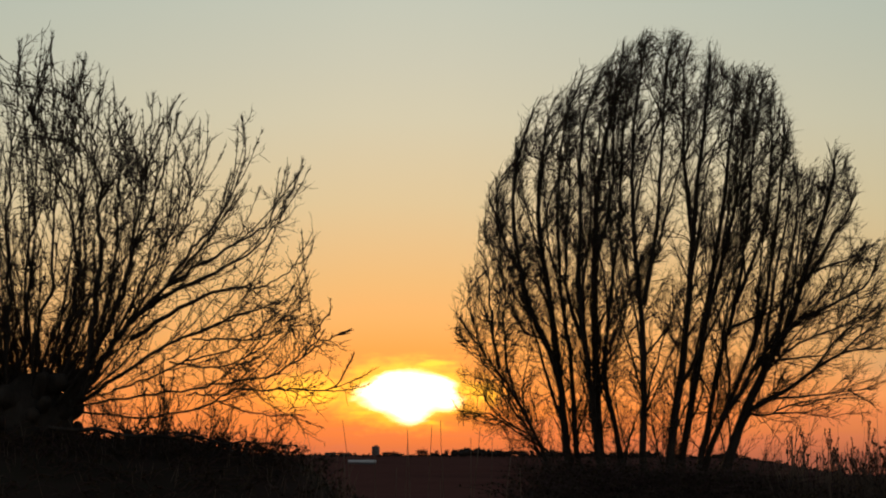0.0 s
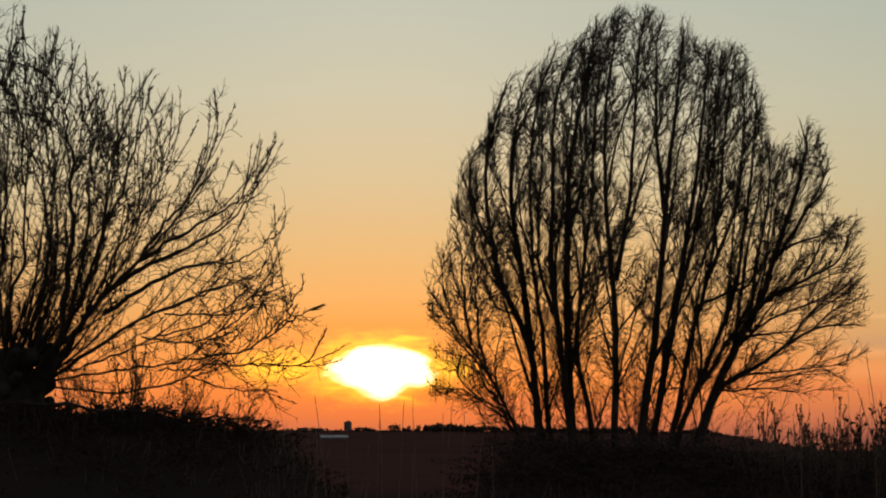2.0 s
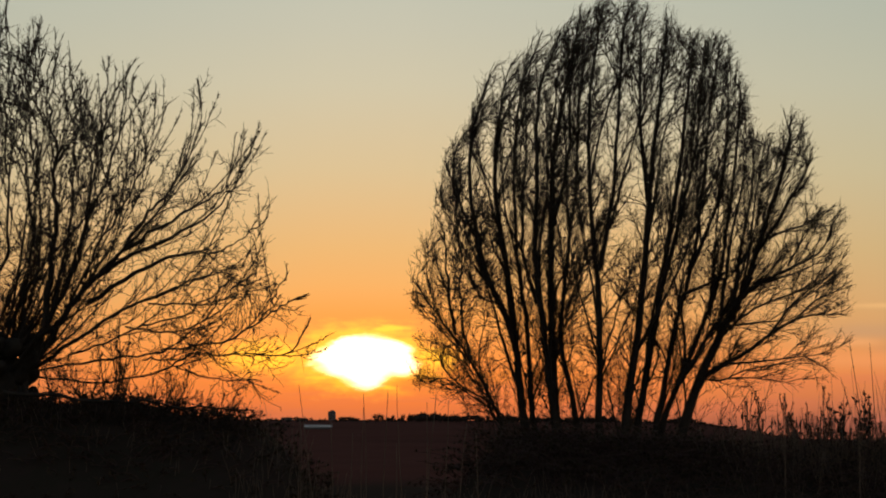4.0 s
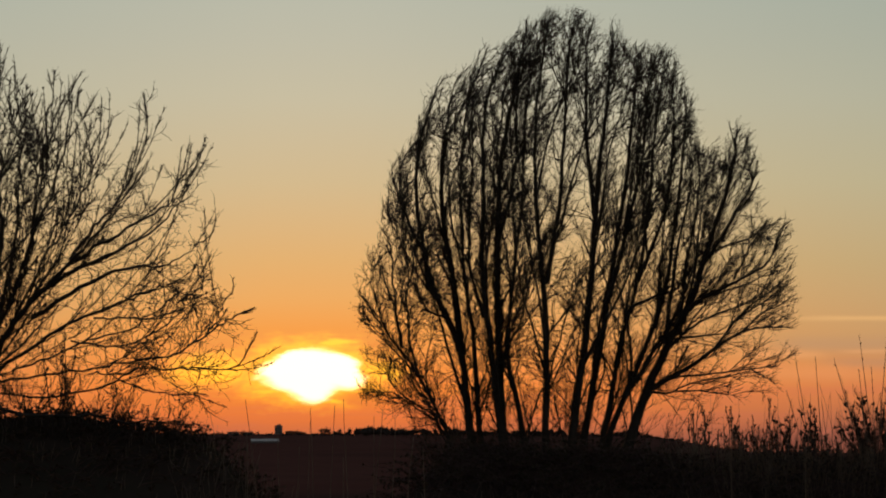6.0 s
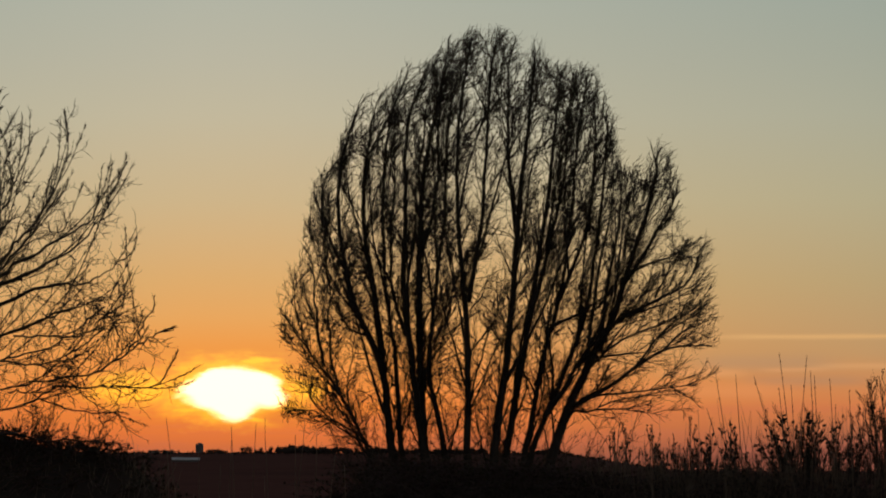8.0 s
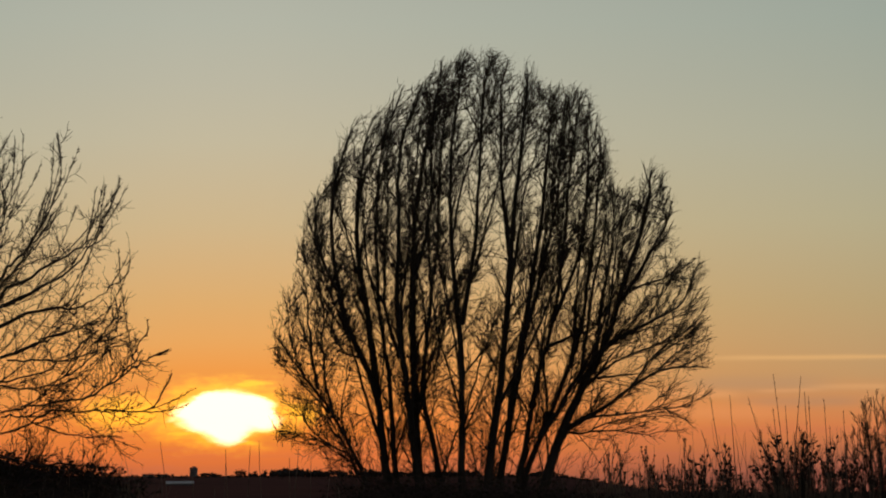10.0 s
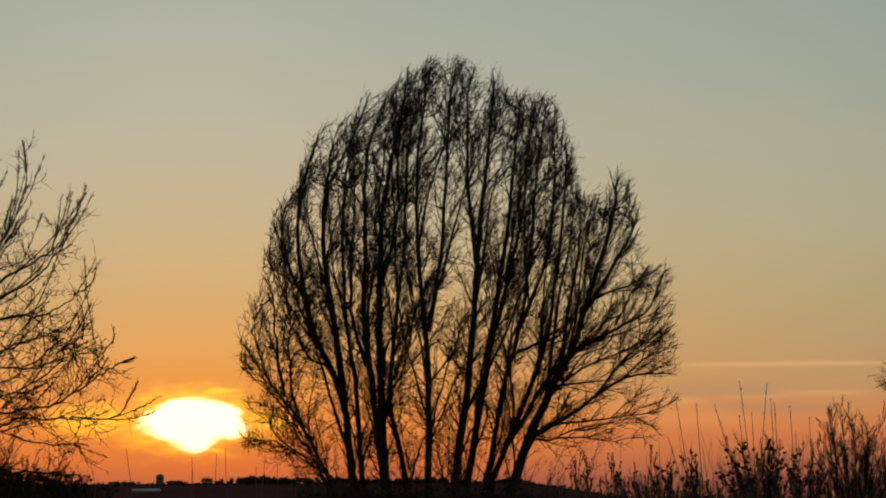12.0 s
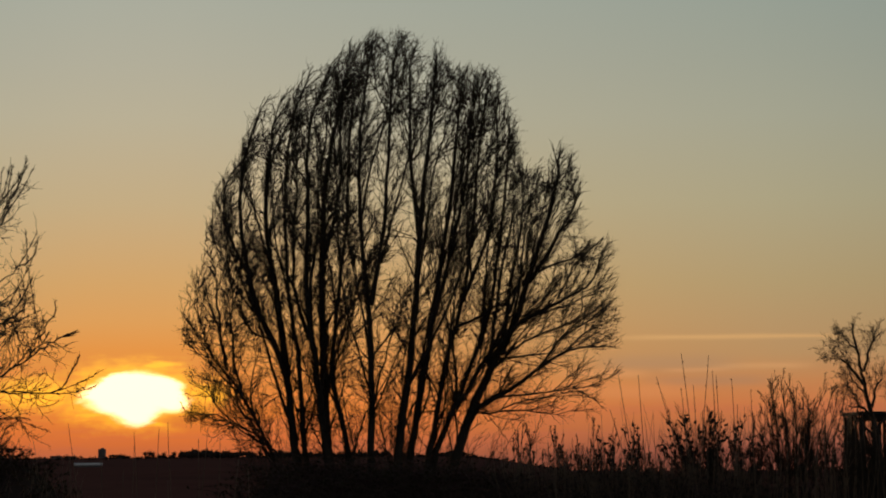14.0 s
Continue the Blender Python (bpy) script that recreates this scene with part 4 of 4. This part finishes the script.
shrub(53, 3.0, 40.8, 1.1, 0.7, 9, "bare_shrub", "low thin bare shrub on the bank", 4, 0, 0.011, 0.35, 7)
shrub(47, 2.2, 41.2, 1.0, 0.8, 9, "bare_shrub", "low twiggy shrub at the willow's foot", 6, 0.2, 0.012, 0.35, 7)
shrub(48, -7.3, 33.1, 1.75, 0.55, 6, "bare_shrub", "slender upright bare shrub beneath the pollard", 3, 0, 0.009, 0.35, 9)
for seed, x, tall, wide, lean in ((56, -8.1, 1.0, 1.1, 0.1), (57, -7.5, 0.95, 1.2, 0.25), (58, -6.8, 0.8, 1.1, 0.3), (59, -6.2, 0.6, 1.0, 0.35)):
    shrub(seed, x, 33.2, tall, wide, 4, "bare_shrub", "low shrub of crooked fine twigs on the bank beneath the pollard", 0, lean, 0.006, 0.45, 6, 3)
shrub(49, -6.7, 33.3, 0.7, 1.5, 4, "bare_shrub", "thin arching shrub leaning out from the bank", 0, 0.5, 0.008, 0.45, 5)


def build_fallen_bough():
    rng = random.Random(14)
    root = new("fallen_bough")
    root.location = (-8.7, 32.3, ground_height(-8.7, 32.3))
    tagged(root, "long dead bough lying along the top of the bank", "branch")
    pts = []
    for i in range(15):
        x = -8.7 + 3.4 * i / 14
        z = 2.08 - 0.018 * i + 0.10 * noise.noise((i * 0.55, 2, 0)) + 0.04 * noise.noise((i * 1.7, 5, 0))
        pts.append(Vector((x, 32.3 + 0.15 * noise.noise((i * 0.6, 9, 0)), z)) - root.location)
    t = Tubes()
    t.tube(pts, [0.028 - 0.0016 * i + 0.004 * (i % 3) / 2 for i in range(15)], 7)
    ob = t.done("limb", BARK, root)
    tw = Tubes()
    grow_twigs(rng, tw, pts, 0.02, 0.7, (16, 5, 3), (0.5, 1.3), 0.05, first=0.1, thin=0.0028, bend=0.12)
    tagged(tw.done("spray", TWIG, ob, "thin dead twigs"), kind="stuff")


build_fallen_bough()


def build_young_tree():
    rng = random.Random(8)
    x, y = 12.35, 66.0
    base = ground_height(x, y)
    tree = new("young_tree")
    tree.location = (x, y, base)
    tagged(tree, "slender bare young tree with a forked leaning stem", "tree")

    def lift(points):
        return [Vector((px, py, pz - base)) for px, py, pz in points]

    def grow(name, points, girth, twig):
        pts = spline(lift(points), 6)
        m = len(pts) - 1
        for i, p in enumerate(pts):
            p += Vector((noise.noise((girth * 90, i * 0.5, 1)), 0, noise.noise((girth * 90, i * 0.5, 6)))) * (0.07 * min(1, i / 3))
        t = Tubes()
        t.tube(pts, [girth * (1 - 0.86 * i / m) + 0.006 for i in range(m + 1)], 6)
        ob = t.done(name, BARK, tree)
        tw = Tubes()
        grow_twigs(rng, tw, pts, girth * 0.4, twig, (14, 7, 5), (0.45, 1.0), 0.1, first=0.45 if name != "branch" else 0.2, thin=0.0033, bend=0.09)
        tagged(tw.done("spray", TWIG, ob, "fine bare twigs"), kind="stuff")

    grow("trunk", ((0.02, 0.0, base - 0.1), (-0.13, 0.1, 1.83), (-0.31, 0.1, 2.69), (-0.43, 0.2, 3.25), (-0.56, 0.2, 3.96), (-0.70, 0.3, 4.68), (-0.79, 0.3, 5.25)), 0.085, 1.02)
    grow("branch", ((-0.54, 0.0, 3.55), (-0.95, 0.1, 4.12), (-1.16, 0.1, 4.25), (-1.42, 0.2, 4.28)), 0.042, 0.94)
    grow("branch", ((-0.54, 0.0, 3.92), (-0.35, 0.1, 4.52), (-0.18, 0.1, 5.00)), 0.035, 0.85)
    grow("branch", ((-0.33, 0.0, 2.95), (-0.19, 0.1, 3.50), (0.07, 0.1, 3.88)), 0.035, 0.85)
    grow("branch", ((-0.37, 0.0, 2.75), (-0.69, 0.1, 3.05), (-0.83, 0.1, 3.41), (-1.13, 0.2, 3.61)), 0.032, 0.85)
    grow("branch", ((-0.42, 0.0, 3.20), (-0.72, 0.1, 3.56), (-0.87, 0.1, 3.80), (-1.00, 0.2, 4.30)), 0.026, 0.85)
    grow("branch", ((-0.64, 0.0, 4.40), (-0.90, 0.1, 4.70), (-1.10, 0.1, 4.95)), 0.022, 0.77)
    grow("stem", ((-0.05, 0.0, base - 0.1), (-0.21, 0.1, 1.83), (-0.50, 0.1, 2.39), (-0.69, 0.2, 2.90), (-0.94, 0.2, 3.00)), 0.050, 0.85)
    grow("branch", ((-0.22, 0.0, 2.30), (0.20, 0.1, 2.90), (0.45, 0.1, 3.40)), 0.030, 0.85)


build_young_tree()


# ---- open field shelter ----
def box(name, size, at, material, parent, label=""):
    bm = bmesh.new()
    bmesh.ops.create_cube(bm, size=1.0)
    bmesh.ops.scale(bm, vec=size, verts=bm.verts)
    bmesh.ops.bevel(bm, geom=bm.edges[:], offset=min(size) * 0.08, segments=1, affect="EDGES")
    me = bpy.data.meshes.new(name)
    bm.to_mesh(me), bm.free()
    me.materials.append(material)
    ob = new(name, me)
    ob.location, ob.parent = at, parent
    if label:
        ob["label"] = label
    return ob


def build_shelter():
    rng = random.Random(3)
    x0, y0 = 14.6, 74.0
    root = new("field_shelter")
    root.location = (x0, y0, ground_height(x0, y0))
    tagged(root, "flat-roofed timber field shelter with gappy boarded sides", "shed")
    h = 2.95 - root.location.z
    box("roof", (3.6, 2.9, 0.1), (0, 0, h - 0.05), FELT, root, "flat felted roof")
    for px in (-1.7, 0, 1.7):
        for py in (-1.3, 1.3):
            box("post", (0.12, 0.12, h - 0.16), (px, py, (h - 0.16) / 2), TIMBER, root)
    box("beam", (3.4, 0.08, 0.14), (0, -1.3, h - 0.18), TIMBER, root)
    box("beam", (3.4, 0.08, 0.14), (0, 1.3, h - 0.18), TIMBER, root)
    # boards with wide gaps at the back, low rails and a few leaning boards in front
    for i in range(28):
        if rng.random() < 0.24:
            continue
        low = rng.uniform(0.08, 0.13)
        box("board", (0.1, 0.03, h - low), (-1.61 + i * 0.123 + rng.gauss(0, 0.02), 1.38, (h - low) / 2), TIMBER, root)
    for i in range(9):
        box("board", (3.5, 0.03, 0.11), (0, -1.38, 0.1 + i * 0.125), TIMBER, root)
    for i in range(5):
        tall = rng.uniform(0.65, 1.0) * (h - 0.12)
        box("board", (0.09, 0.03, tall), (-1.6 + i * 0.7 + rng.gauss(0, 0.12), -1.42, tall / 2), TIMBER, root).rotation_euler.y = rng.gauss(0, 0.05)
    for px in (-1.76, 1.76):
        for i in range(22):
            if rng.random() < 0.55:
                continue
            low = rng.uniform(0.08, 0.13)
            box("board", (0.03, 0.1, h - low), (px, -1.25 + i * 0.12, (h - low) / 2), TIMBER, root)



build_shelter()


# ---- far town and woods on the skyline ----
def far_woods():
    rng = random.Random(77)
    t = Tubes()
    for i in range(900):
        a = radians(rng.uniform(-18, 18) if i % 3 else rng.uniform(-11, 2))
        r = rng.uniform(1900, 2500)
        x, y = r * math.sin(a), r * math.cos(a)
        z = ground_height(x, y)
        size = rng.uniform(1.4, 2.6) * (1.0 + 0.9 * step(-6.1, -5.2, math.degrees(a)) * step(0.6, -1.2, math.degrees(a)) + 0.9 * step(-6.0, -5.6, math.degrees(a)) * step(-3.6, -4.6, math.degrees(a))) * (1.0 + 2.2 * max(0, noise.noise((x * 0.02, y * 0.004, 3))) ** 1.3)
        p = Vector((x, y, z))
        t.tube([p, p + UP * size * 0.4], [0.25, 0.15], 3)
        for j in range(5):
            d = Vector((rng.gauss(0, 0.6), rng.gauss(0, 0.6), 1)).normalized()
            q = p + UP * size * 0.2
            w = size * rng.uniform(0.16, 0.28)
            t.tube([q, q + d * size * 0.5, q + d * size * rng.uniform(0.75, 1.0)], [0.1, w, 0.06], 4)
    ob = t.done("far_woods", FARWOOD, None, "far bare woodland and hedges along the skyline", False)
    tagged(ob, category="woods", kind="stuff")


far_woods()


def polar(azimuth, r):
    x, y = r * math.sin(radians(azimuth)), r * math.cos(radians(azimuth))
    return x, y, ground_height(x, y)


def far_tree(azimuth, r, height, seed):
    rng = random.Random(seed)
    x, y, z = polar(azimuth, r)
    root = new("far_tree")
    root.location = (x, y, z)
    tagged(root, "small bare tree standing far off on the skyline", "tree", "trees on the skyline")
    t = Tubes()
    pts = shoot(rng, Vector((0, 0, -0.3)), UP, height * 0.7, 6, 0, 0.05)
    t.tube(pts, [0.3 - 0.035 * i for i in range(7)], 5)
    t.done("trunk", BARK, root)
    c = Tubes()
    for i in range(90):
        p, d = along(pts, rng.uniform(0.2, 1.0))
        line = shoot(rng, p, off_axis(rng, UP, rng.uniform(0.4, 1.6)), height * rng.uniform(0.3, 0.6), 4, 0.12, 0.14)
        c.tube(line, [0.14, 0.16, 0.13, 0.1, 0.05], 3)
    tagged(c.done("crown", FARWOOD, root, "bare twiggy crown"), kind="stuff")


for azimuth, r, tall, seed in ((-6.5, 2250, 7.0, 1), (-6.41, 2220, 8.0, 7), (-6.33, 2200, 7.0, 6), (-6.08, 2200, 6.5, 2), (-5.86, 2250, 7.0, 3), (-7.0, 2200, 4.5, 4), (-8.3, 2150, 5.5, 5)):
    far_tree(azimuth, r, tall, seed)


def build_warehouse():
    x, y, z = polar(-7.82, 1600)
    root = new("warehouse")
    root.location, root.rotation_euler = (x, y, z), (0, 0, radians(8))
    tagged(root, "low far-off warehouse with a pale sheet roof", "building")
    z1 = 1.2
    box("wall", (17.5, 20.0, z1), (0, 0, z1 / 2), WALLSHEET, root)
    hw, hd = 9.2, 10.5
    verts = [(-hw, -hd, z1), (hw, -hd, z1), (hw, 0, z1 + 1.5), (-hw, 0, z1 + 1.5), (hw, hd, z1), (-hw, hd, z1)]
    verts += [(a, b, c - 0.3) for a, b, c in verts]
    faces = [(0, 1, 2, 3), (3, 2, 4, 5), (6, 9, 8, 7), (9, 11, 10, 8), (0, 6, 7, 1), (5, 4, 10, 11), (1, 7, 8, 2), (2, 8, 10, 4), (0, 3, 9, 6), (3, 5, 11, 9)]
    mesh_object("roof", verts, faces, ROOFSHEET, root, "pale sheet-metal pitched roof")


build_warehouse()


def build_tower():
    x, y, z = polar(-7.5, 3600)
    root = new("tower_block")
    root.location = (x, y, z)
    tagged(root, "far tower block standing on the skyline", "building")
    h = 17.5 - z
    box("wall", (10.5, 9.0, h), (0, 0, h / 2), CONCRETE, root)
    box("roof", (5.0, 5.0, 1.6), (0.6, 0, h + 0.8), CONCRETE, root, "plant room on the flat roof")
    for s in range(max(2, int(h / 3))):
        for c in range(3):
            box("window", (1.6, 0.1, 1.3), (-2.8 + 2.8 * c, -4.52, h - 1.6 - 2.9 * s), PANE, root)


build_tower()


def build_house(azimuth, r, width, wall, ridge, turn):
    x, y, z = polar(azimuth, r)
    root = new("house")
    root.location, root.rotation_euler = (x, y, z), (0, 0, radians(turn))
    tagged(root, "far small house with a pitched tiled roof", "house", "houses of the far town")
    box("wall", (width, 7.0, wall), (0, 0, wall / 2), PLASTER, root)
    hw, hd = width / 2 + 0.3, 3.9
    verts = [(-hw, -hd, wall), (hw, -hd, wall), (hw, 0, wall + ridge), (-hw, 0, wall + ridge), (hw, hd, wall), (-hw, hd, wall)]
    faces = [(0, 1, 2, 3), (3, 2, 4, 5), (0, 3, 5), (1, 4, 2), (0, 5, 4, 1)]
    mesh_object("roof", verts, faces, TILE, root)
    box("chimney", (0.8, 0.8, 1.6), (hw * 0.6, 0, wall + ridge + 0.3), PLASTER, root)
    for c in (-0.25, 0.25):
        box("window", (1.2, 0.1, 1.2), (c * width, -3.52, wall * 0.6), PANE, root)


for azimuth, r, width, wall, ridge, turn in ((-8.55, 2350, 10, 1.2, 1.3, -5), (-8.2, 2300, 9, 1.3, 1.2, 15)):
    build_house(azimuth, r, width, wall, ridge, turn)
